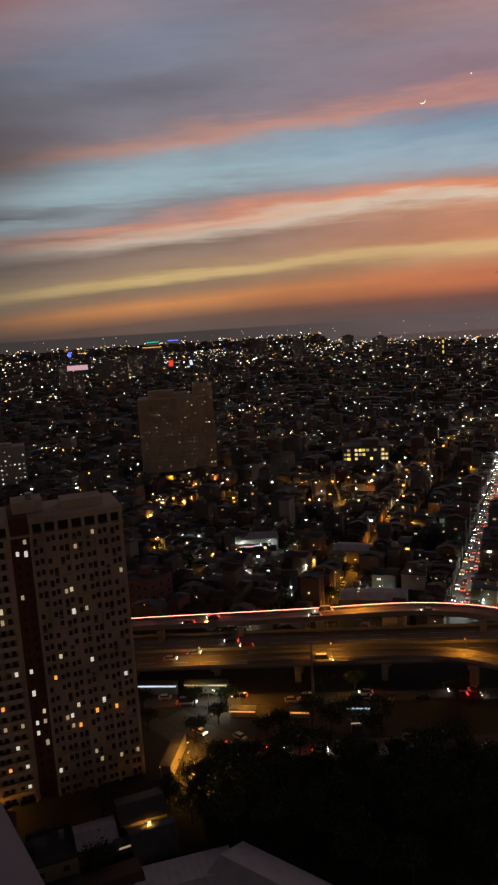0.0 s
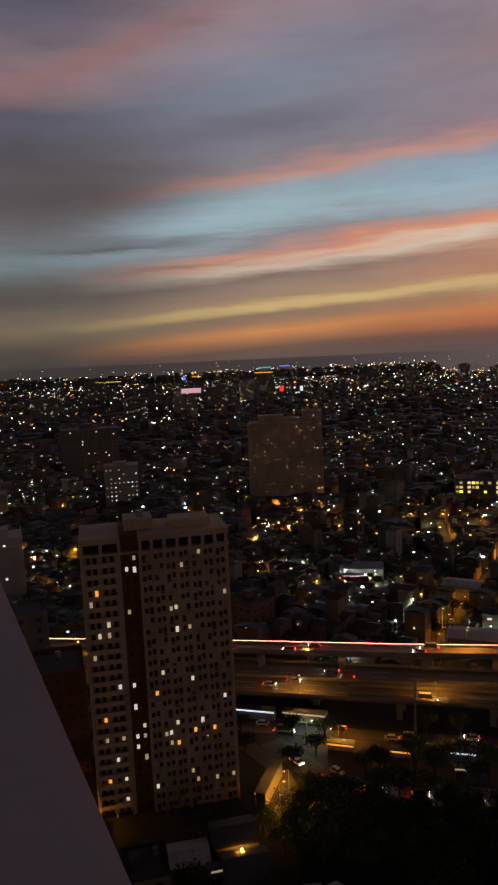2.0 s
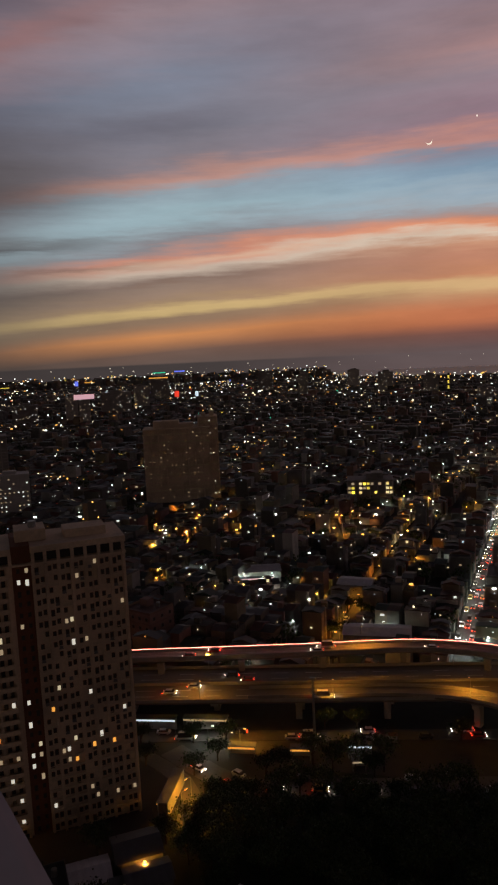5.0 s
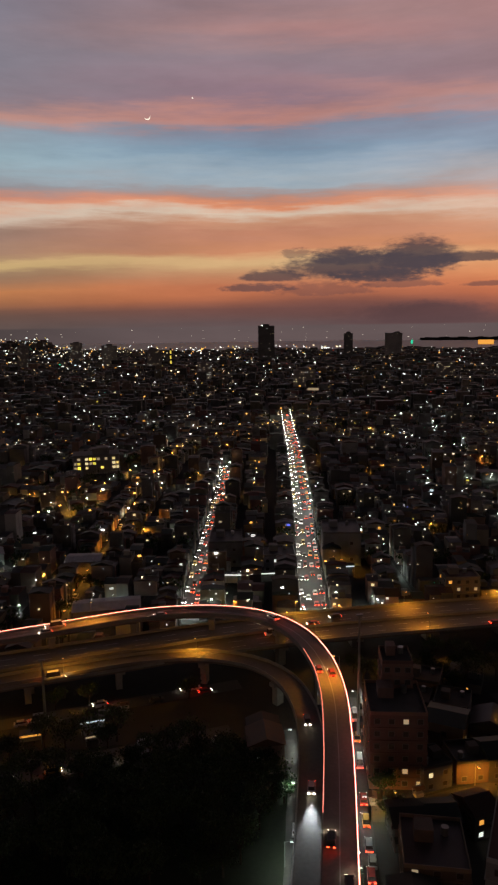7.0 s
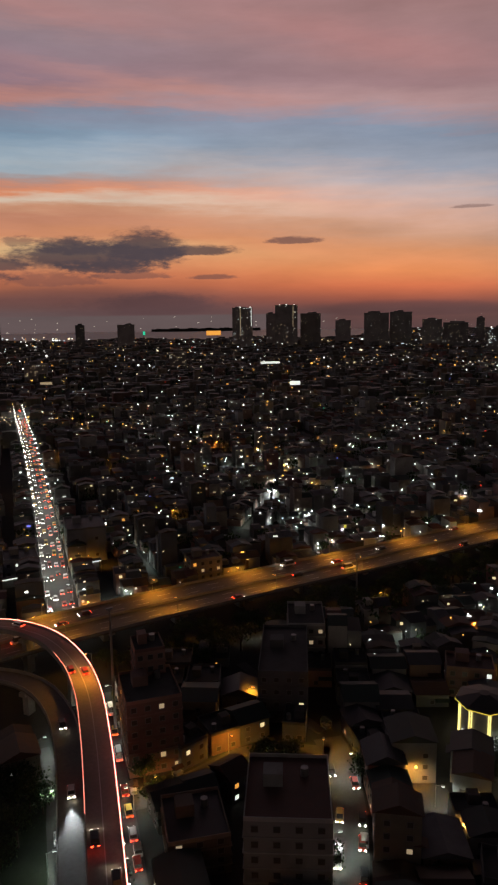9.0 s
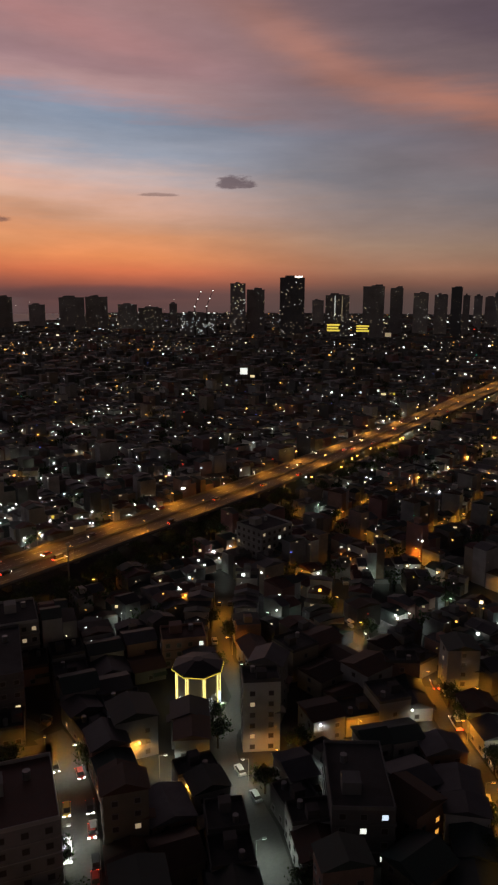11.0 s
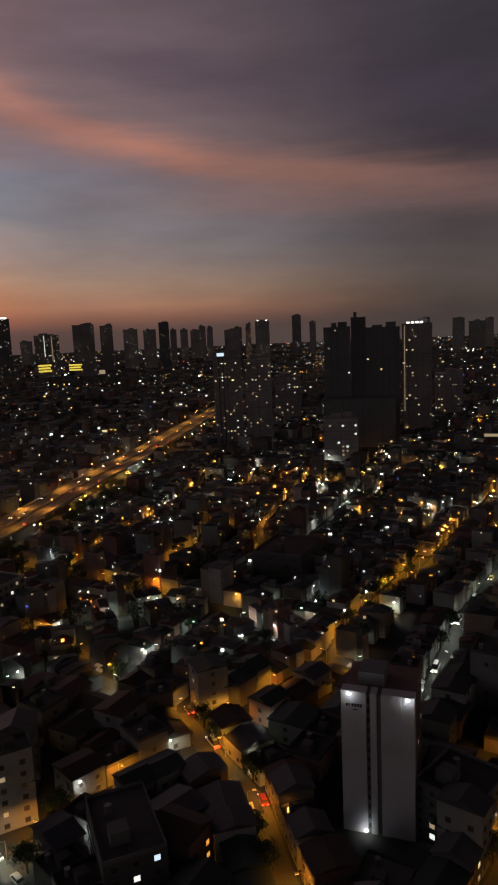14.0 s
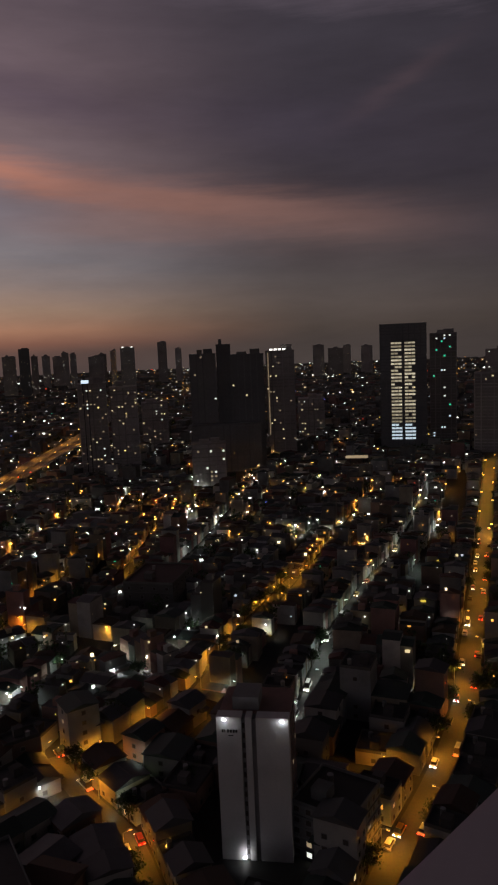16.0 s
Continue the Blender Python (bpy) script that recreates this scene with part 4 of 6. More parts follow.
high_rise(-400, 410, 43, 20, 18, 18, "grey mid-rise house with few lights", 8, seed=85, size=1.2)
high_rise(-58, 560, 6, 36, 20, 14, "lit multi-storey car park", 26, seed=87, size=2.2, kinds=("yellow", "dim", "warm"))
for k, (a, d, w, h) in enumerate(((29, 1500, 50, 52), (26.0, 1700, 70, 50), (24, 1900, 40, 55), (22.5, 2300, 60, 60), (14, 2400, 50, 66), (11, 2100, 30, 62), (7, 2500, 40, 60), (4.5, 2200, 46, 56),
                                  (1, 2000, 40, 48), (-3, 1500, 30, 36), (-11, 1300, 40, 30), (-22, 1500, 36, 34), (33, 1500, 50, 40), (40, 1600, 60, 44), (36, 2300, 70, 58))):
    x, y, r = by_eye(a, d)
    high_rise(x, y, r, w, 24, h, "far mid-rise block with lit windows", 8, seed=100 + k, size=1.8)

# bill boards and bright signs far off
for az, el, dist, w, h, kind in ((28.5, -2.4, 1200, 33, 8, "pink"), (21.2, -2.55, 1500, 9, 12, "red"), (19.6, -2.6, 1500, 6, 10, "cool"), (29.0, -1.35, 2200, 9, 14, "blue"),
                                 (22.6, -1.2, 2300, 60, 3.0, "amber"), (20.9, -0.75, 2350, 34, 4, "blue"), (22.5, -0.8, 2350, 40, 2.5, "green"), (35, -1.4, 2300, 80, 2.0, "yellow"), (28.0, -1.3, 2250, 30, 2, "amber"),
                                 (-24.9, -1.55, 2300, 46, 14, "amber"), (-58.3, -2.35, 1500, 26, 17, "yellow"), (-60.6, -2.4, 1500, 26, 15, "yellow"), (-62.6, -2.9, 1500, 12, 8, "dim"),
                                 (-51.2, -5.9, 900, 9, 8, "white"), (-51.9, -6.3, 880, 5, 3, "warm"), (-61.6, -7.3, 800, 14, 2.5, "white"), (-62.4, -7.6, 790, 6, 3, "warm"), (-60.7, -7.5, 810, 5, 2, "cool"), (-72.0, -2.0, 690, 7, 3, "cool"), (-29.4, -3.95, 1500, 40, 4, "white"), (-31.4, -5.6, 1100, 16, 6, "white"),
                                 (-0.3, -2.4, 1900, 4, 40, "yellow"), (-11.7, -5.2, 1150, 18, 4, "dim"), (15.6, -18.0, 347, 20, 3.5, "pink"), (-19.4, -1.5, 2400, 7, 12, "green"), (-93.5, -8.9, 640, 20, 2.5, "dim"), (-89.6, -10.2, 615, 10, 5, "dim")):
    x, y, r = by_eye(az, dist)
    z = EYE_Z + math.tan(radians(el)) * dist
    root = thing("lit_sign", pose(x, y, 0, 0, 0, r), "lit sign panel on a post frame, far off", "sign", "lit signs")
    for k in range(3 if kind == "yellow" and w < 30 else 1):
        bm = bmesh.new()
        if kind == "yellow" and w < 30:
            box(bm, -w / 2, -0.3, z - h / 2 + k * h / 3, w / 2 * (1 - 0.2 * (k % 2)), 0.3, z - h / 2 + k * h / 3 + h * 0.2)
        else:
            box(bm, -w / 2, -0.3, z - h / 2, w / 2, 0.3, z + h / 2)
        part("panel", bm, LIT[kind], root)
    bm = bmesh.new()
    box(bm, -w / 2 - 0.4, 0.31, z - h / 2 - 0.4, w / 2 + 0.4, 1.2, z + h / 2 + 0.4)
    for u in (-0.3, 0.3):
        box(bm, u * w - 0.4, 0.4, 0, u * w + 0.4, 1.1, z - h / 2 - 0.4)
    part("frame", bm, DARK_METAL, root)

# ================= near buildings of their own shape =================


def block(name, label, x, y, rot, w, d, h, wall, roof, floors=4, cols=5, lit=2, seed=0, kinds=("warm", "white", "dim"), slab_edges=True, category="building", side=True):
    """A flat-roofed town block, centred at x, y: walls, parapet, windows on all four sides as parts, roof clutter."""
    rnd = random.Random(seed)
    root = thing(name, pose(x, y, 0, 0, 0, rot), label, category)
    PLOTS.append((x, y, (w + d) * 0.21))
    bm = bmesh.new()
    box(bm, -w / 2, -d / 2, 0, w / 2, d / 2, h)
    part("wall", bm, wall, root)
    bm = bmesh.new()
    for a in ((-w / 2, -d / 2, w / 2, -d / 2 + 0.2), (-w / 2, d / 2 - 0.2, w / 2, d / 2), (-w / 2, -d / 2 + 0.2, -w / 2 + 0.2, d / 2 - 0.2), (w / 2 - 0.2, -d / 2 + 0.2, w / 2, d / 2 - 0.2)):
        box(bm, a[0], a[1], h, a[2], a[3], h + 0.9)
    part("parapet", bm, wall, root)
    bm = bmesh.new()
    box(bm, -w / 2 + 0.21, -d / 2 + 0.21, h - 0.1, w / 2 - 0.21, d / 2 - 0.21, h + 0.08)
    part("roof", bm, roof, root)
    st = h / floors
    if slab_edges:
        for k in range(1, floors):
            bm = bmesh.new()
            box(bm, -w / 2 - 0.25, -d / 2 - 0.25, k * st - 0.12, w / 2 + 0.25, d / 2 + 0.25, k * st + 0.12)
            part("slab_edge", bm, wall, root)
    dark = pane_mesh(1.3, 1.3, PANE, "window")
    lits = [pane_mesh(1.3, 1.3, LIT[c], "window") for c in kinds]
    spots = []
    for k in range(floors):
        for j in range(cols):
            spots.append((-w / 2 + w * (j + 0.5) / cols, -d / 2, 0, k))
        if side:
            n = max(2, int(cols * d / w))
            for j in range(n):
                spots.append((w / 2, -d / 2 + d * (j + 0.5) / n, 90, k))
                spots.append((-w / 2, -d / 2 + d * (j + 0.5) / n, -90, k))
    spots = [q for q in spots if x * math.sin(radians(rot + q[2])) - y * math.cos(radians(rot + q[2])) < 0]
    on = set(rnd.sample(range(len(spots)), min(lit, len(spots))))
    for i, (u, v, a, k) in enumerate(spots):
        part("window", rnd.choice(lits) if i in on else dark, None, root).matrix_local = pose(u, v, k * st + st * 0.32, 0, 0, a) @ Matrix.Translation((0, -0.003, 0))
    bm = bmesh.new()
    box(bm, -w * 0.3, 0, h + 0.08, -w * 0.3 + min(4, w * 0.3), min(4, d * 0.35), h + 2.9)
    part("stair_house", bm, wall, root)
    bm = bmesh.new()
    tube(bm, (w * 0.2, d * 0.2, h + 0.08), (w * 0.2, d * 0.2, h + 1.9), 0.8, n=12)
    part("water_tank", bm, METAL, root)
    return root


block("brown_block", "brown apartment block with rows of windows", -137, 153, 40, 24, 18, 30, TOWER_BROWN, ROOFS[3], 8, 8, 5, 20, side=False)
block("grey_block", "grey mid-rise block behind a brown apartment house", -176, 176, 42, 34, 16, 33, WALLS[1], ROOFS[3], 9, 6, 4, 21, side=False)
block("apartment_house", "dark mid-rise apartment house with rows of windows", 66, 111, -31, 17, 20, 20, WALLS[3], ROOFS[0], 6, 4, 3, 1)
block("stepped_house", "stepped brown building with lit terraces above an orange yard", 55.0, 163, -10, 14, 16, 20, WALLS[2], ROOFS[3], 6, 4, 6, 2, ("amber", "dim", "dim"))
block("terrace_house", "narrow brown top block of a stepped building", 58, 172, -10, 8, 9, 27, WALLS[2], ROOFS[3], 8, 3, 1, 12)
block("corner_house", "dark corner building with a bowed flat roof", 51.5, 126, -15, 13, 15, 8.5, WALLS[0], ROOFS[1], 4, 3, 4, 3, ("dim", "amber"))
block("long_house", "grey four-storey building with a blind end wall", 101, 172, -32, 14, 30, 15, WALLS[1], ROOFS[3], 4, 4, 2, 4)
block("school_house", "grey four-storey school building with slab edges", 120, 190, -30, 12, 18, 15, WALLS[3], ROOFS[3], 4, 4, 6, 5, ("dim", "dim"))
block("pale_house", "pale apartment house with balconies and bright windows", 122, 66, 37, 22, 13, 13, WALLS[1], ROOFS[3], 4, 6, 5, 6, ("white", "cool", "white"))
block("car_park", "dark slatted car park with a pale flat roof", 152, -3, -28, 16, 15, 13, WALLS[1], ROOFS[3], 5, 6, 2, 7)
block("red_house", "reddish four-storey house beside the flyover", -118, 258, -20, 15, 14, 16, WALLS[2], ROOFS[0], 4, 4, 3, 8)
block("apartment_block", "pale six-storey apartment block with rows of windows", 236, 178, -10, 18, 16, 18, WALLS[3], ROOFS[3], 6, 6, 8, 9, ("dim", "white", "dim"))
block("orange_house", "orange-lit three-storey house beside the expressway", 117, 268, -5, 14, 10, 12, WALLS[0], ROOFS[0], 4, 4, 6, 10, ("amber", "dim"))
block("box_warehouse", "blind pale warehouse beside a busy street", 82, 330, -9, 18, 22, 16, WALLS[1], ROOFS[1], 2, 2, 0, 11, slab_edges=False)
block("row_warehouse", "pale warehouse with a blank front", 26, 336, -6, 16, 20, 12, WALLS[1], ROOFS[1], 2, 2, 0, 13, slab_edges=False)
block("low_warehouse", "low pale warehouse with a lit shop front", 50, 322, -6, 15, 16, 8, WALLS[3], ROOFS[1], 2, 4, 3, 14, ("white",), slab_edges=False)
block("brown_hall", "wide hall with a brown hipped roof", 318, 74, -8, 30, 24, 12, WALLS[4], ROOFS[0], 3, 6, 2, 15, ("white", "warm"))
block("brick_house", "small red brick house behind the round hall", 152, 147, -40, 14, 10, 9, WALLS[2], ROOFS[0], 3, 4, 2, 16)


def hotel():
    """The slim white tower with a flood-lit front."""
    root = thing("white_tower", pose(146.5, 23.2, 0, 0, 0, -93), "slim white tower with flood-lit top corners and a dark window strip", "tower")
    PLOTS.append((154, 14, 13))
    W, D, H = 16.2, 16.0, 34.5
    for u0, u1, y, mat, n in ((0, 5.6, 0.0, WHITE_WALL, "front_panel"), (5.6, 6.5, 0.5, GREY_PANEL, "window_strip"), (6.5, 7.9, 0.05, WHITE_WALL, "front_panel"),
                              (7.9, 8.9, 0.5, GREY_PANEL, "recess"), (8.9, 13.4, 0.05, WHITE_WALL, "front_panel"), (13.4, W, 0.0, WHITE_WALL, "front_panel")):
        bm = bmesh.new()
        box(bm, u0 + 0.01, y, 0, u1 - 0.01, 3.0, H if mat is WHITE_WALL else H - 0.6)
        part(n, bm, mat, root)
    bm = bmesh.new()
    box(bm, 0.02, 3.0, 0, W - 0.02, D, H - 0.8)
    part("wall", bm, WALLS[2], root)
    me = pane_mesh(0.6, 1.3, PANE, "window")
    for k in range(14):
        part("window", me, None, root).location = (6.05, 0.49, 1.2 + k * 2.35)
    me = pane_mesh(1.3, 1.4, PANE, "window")
    lit = pane_mesh(1.3, 1.4, LIT["dim"], "window")
    for k in range(11):
        for j in range(4):
            part("window", lit if (k * 5 + j * 3) % 11 == 0 else me, None, root).matrix_local = pose(W - 0.02, 4.5 + j * 3, 1.2 + k * 3, 0, 0, 90)
    bm = bmesh.new()
    for k, wd in enumerate((0.45, 0.2, 0.45, 0.45, 0.5, 0.45)):
        box(bm, 1.2 + k * 0.62, -0.08, H - 3.6, 1.2 + k * 0.62 + wd, -0.002, H - 2.9)
    box(bm, 2.6, -0.06, H - 4.4, 3.8, -0.002, H - 4.2)
    part("sign_bars", bm, DARK_METAL, root, "dark unreadable sign letters")
    for u, y in ((2.0, -1.0), (14.8, -1.0), (5.4, -1.0)):
        bm = bmesh.new()
        z = H - 0.4 if u != 5.4 else 1.2
        tube(bm, (u, 0, z + 0.3), (u, y, z + 0.3), 0.05)
        part("lamp_arm", bm, DARK_METAL, root)
        bm = bmesh.new()
        box(bm, u - 0.35, y - 0.1, z + 0.1, u + 0.35, y + 0.25, z + 0.28)
        part("flood_lamp", bm, FLOOD, root, "bright white flood lamp")
    bm = bmesh.new()
    box(bm, 3, 5, H - 0.8, 9, 12, H + 2.2)
    part("lift_house", bm, WALLS[1], root)


FLOOD = glow("flood_lamp", (0.9, 0.95, 1.0), 40.0, True)
hotel()


def round_hall():
    """The eight-sided hall with glowing strips under a dark roof."""
    cx, cy, R, H = 136.8, 126.5, 6.3, 11.2
    root = thing("round_hall", pose(cx, cy, 0, 0, 0, 10), "eight-sided hall with yellow light strips and a dark roof", "hall")
    PLOTS.append((cx, cy, 10))
    ring = [(math.cos(k * math.tau / 8), math.sin(k * math.tau / 8)) for k in range(8)]

    def drum(r0, r1, z0, z1):
        bm = bmesh.new()
        lo, hi = [bm.verts.new((r0 * a, r0 * b, z0)) for a, b in ring], [bm.verts.new((r1 * a, r1 * b, z1)) for a, b in ring]
        for k in range(8):
            bm.faces.new((lo[k], lo[(k + 1) % 8], hi[(k + 1) % 8], hi[k]))
        bm.faces.new(lo[::-1])
        bm.faces.new(hi)
        return bm
    part("wall", drum(R, R, 0, H), WHITE_WALL, root)
    part("roof", drum(R + 1.4, R + 1.2, H, H + 0.8), DARK_METAL, root)
    part("roof_top", drum(R + 1.1, 1.5, H + 0.8, H + 2.4), DARK_METAL, root)
    part("eave_light", drum(R + 1.42, R + 1.42, H + 0.1, H + 0.3), LIT["yellow"], root, "thin yellow light line")
    for k in range(8):
        for j in (0.0, 0.12):
            a, b = ring[k], ring[(k + 1) % 8]
            x, y = a[0] + (b[0] - a[0]) * j, a[1] + (b[1] - a[1]) * j
            bm = bmesh.new()
            tube(bm, (x * (R + 0.2), y * (R + 0.2), 0.5), (x * (R + 0.2), y * (R + 0.2), H - 0.1), 0.13, n=6)
            part("light_strip", bm, STRIP, root, "glowing yellow strip")
    for k in range(8):
        a, b = ring[k], ring[(k + 1) % 8]
        m = ((a[0] + b[0]) / 2 * (R + 0.05), (a[1] + b[1]) / 2 * (R + 0.05))
        bm = bmesh.new()
        tube(bm, (m[0], m[1], 0.4), (m[0], m[1], 3.6), 0.7, n=6)
        part("shop_front", bm, LIT["white"] if k % 2 else LIT["cool"], root, "bright shop front")


STRIP = glow("yellow_strip", (1.0, 0.8, 0.25), 1.6, True)
round_hall()


def warehouse(x, y, rot, w, d, h, label, roof, rise=2.0):
    root = thing("warehouse", pose(x, y, 0, 0, 0, rot), label, "warehouse")
    PLOTS.append((x, y, (w + d) * 0.21))
    bm = bmesh.new()
    box(bm, -w / 2, -d / 2, 0, w / 2, d / 2, h)
    part("wall", bm, WALLS[3], root)
    for s in (-1, 1):
        bm = bmesh.new()
        n = int(w / 0.8)
        rows = []
        for k in range(n + 1):
            u = -w / 2 - 0.4 + (w + 0.8) * k / n
            dz = 0.06 * (k % 2)
            rows.append((bm.verts.new((u, s * (d / 2 + 0.5), h + dz)), bm.verts.new((u, 0, h + rise + dz)), bm.verts.new((u, s * (d / 2 + 0.5), h - 0.1 + dz)), bm.verts.new((u, 0, h + rise - 0.1 + dz))))
        for a, b in zip(rows, rows[1:]):
            bm.faces.new((a[0], b[0], b[1], a[1]))
            bm.faces.new((a[3], b[3], b[2], a[2]))
        part("roof_sheet", bm, roof, root, "corrugated sheet roof slope")
    bm = bmesh.new()
    v = [bm.verts.new(c) for c in ((-w / 2, -d / 2, h), (-w / 2, d / 2, h), (-w / 2, 0, h + rise - 0.12))]
    bm.faces.new(v[::-1])
    v = [bm.verts.new(c) for c in ((w / 2, -d / 2, h), (w / 2, d / 2, h), (w / 2, 0, h + rise - 0.12))]
    bm.faces.new(v)
    part("gable", bm, WALLS[3], root)


PALE_ROOF = surface("pale_sheet_roof", (0.6, 0.58, 0.6), 0.6, scale=0.3, grain=3.0, dirty=0.25)
warehouse(-50, 116, 30, 20, 18, 5, "pale sheet-roofed warehouse below the tower", PALE_ROOF)
warehouse(-33, 118, -22, 26, 14, 6, "long pale sheet-roofed shed", PALE_ROOF)
warehouse(-64, 131, 35, 10, 7, 4, "small shed with a grey sheet roof", ROOFS[1], 1.2)
warehouse(-78, 128, 35, 11, 8, 4, "small lit shed with a grey sheet roof", PALE_ROOF, 1.2)
warehouse(-27, 273, 3, 26, 12, 6, "white-roofed market hall beside the flyover", PALE_ROOF, 1.0)
warehouse(-42, 330, -4, 16, 12, 7, "bright market hall with a pale roof", PALE_ROOF, 1.0)
warehouse(-95, 348, 18, 22, 12, 6, "low market hall with a pale roof", PALE_ROOF, 1.5)
for plot in ((-15, 200, 20), (-50, 196, 16), (15, 202, 12), (-80, 196, 8), (38, 204, 8)):
    PLOTS.append(plot)
PLOTS.append((-18, 150, 42))
PLOTS.append((-20, 100, 34))
PLOTS.append((0, 40, 46))

# ================= houses =================
WALL_IDS, ROOF_IDS = range(5), range(5, 9)


def exp_y(x):
    for (x0, y0), (x1, y1) in zip(EXPRESSWAY, EXPRESSWAY[1:]):
        if x0 <= x <= x1:
            return y0 + (y1 - y0) * (x - x0) / (x1 - x0)
    return 140 if x < 0 else 420


def grain_of(x, y):
    """The turn of the street grid at a place."""
    if y > exp_y(x):
        return -8.6 if x < 150 else -14.0
    if x < -50:
        return 35.0
    if x < 150 and y > 60:
        return -30.0
    return -15.0


def bearing(x, y):
    return math.degrees(math.atan2(-x, y))


rnd = random.Random(77)
SITES = []
# terraces that line the streets, front to the kerb
LINED = []
for pts, w, lamp in STREETS:
    for side in (-1, 1):
        s = rnd.uniform(2, 5)
        while s < way_length(pts) - 3:
            front, deep = rnd.uniform(6.0, 9.5), rnd.uniform(8.0, 10.5)
            x, y, a = at_way(pts, s + front / 2)
            off = w / 2 + 0.9 + deep / 2
            hx, hy = x + math.sin(a) * side * off, y - math.cos(a) * side * off
            s += front + rnd.choice((0.1, 0.1, 0.2, 2.5))
            d = math.hypot(hx, hy)
            if not 110 < d < 640 or lamp == "few" or not clear_of_ways(hx, hy, deep / 2 + 0.2) or any(math.hypot(hx - p[0], hy - p[1]) < p[2] + 3.0 for p in PLOTS):
                continue
            if any(math.hypot(hx - p[0], hy - p[1]) < (front + p[2]) * 0.47 for p in LINED):
                continue
            LINED.append((hx, hy, front))
            SITES.append((d, hx, hy, math.degrees(a) + (180 if side < 0 else 0), front, deep))
PLOTS += [(x, y, 4.6) for x, y, front in LINED]
PLOT = np.array(PLOTS)


def open_plot(x, y, r):
    return bool(np.all(np.hypot(PLOT[:, 0] - x, PLOT[:, 1] - y) > r + PLOT[:, 2])) and clear_of_ways(x, y, r)


for lo, hi, cell in ((60, 450, 11.0), (450, 900, 15), (900, 1800, 26), (1800, 3000, 42), (3000, 4850, 64)):
    n = int(hi / cell) + 2
    for turn in (-8.6, -14.0, 35.0, -30.0, -15.0):
        c, s = math.cos(radians(turn)), math.sin(radians(turn))
        for i in range(-n, n):
            for j in range(-n, n):
                u, v = (i + rnd.uniform(-0.12, 0.12)) * cell, (j + rnd.uniform(-0.12, 0.12)) * cell
                if i % 7 == 0 and cell < 20 and rnd.random() < 0.4:
                    continue
                x, y = u * c - v * s, u * s + v * c
                d = math.hypot(x, y)
                if not lo <= d < hi or grain_of(x, y) != turn:
                    continue
                b = bearing(x, y)
                if not (-118 < b < 58) and d > 420:
                    continue
                if -39 < b < 9 and d > shore(b) - 30:
                    continue
                if 50 < x < 340 and exp_y(x) - 34 < y < exp_y(x) or rnd.random() < 0.04:
                    continue
                r = cell * 0.36
                if d < 900:
                    if not open_plot(x, y, r):
                        continue
                elif not open_plot(x, y, 0):
                    continue
                SITES.append((d, x, y, turn + rnd.choice((0, 0, 90)) + rnd.uniform(-2, 2), cell * rnd.uniform(0.84, 1.0), cell * rnd.uniform(0.84, 1.0)))
SITES.sort()


def house_height(d, x, y):
    h = rnd.choice((4, 5, 6, 6, 7, 7, 8, 9))
    if d > 3800 and bearing(x, y) > 3:
        return rnd.uniform(8, 20) + 26 * rnd.random() ** 2
    if d > 2700:
        return min(h, 8) + rnd.uniform(-1, 2)
    if rnd.random() < 0.12:
        h += rnd.uniform(3, 11)
    if d < 700 and not (clear_of_ways(x * (1 + 9 / d), y * (1 + 9 / d), 0) and clear_of_ways(x * (1 + 15 / d), y * (1 + 15 / d), 0)):
        h = min(h, 6.5)
    return h + rnd.uniform(-0.5, 0.8)


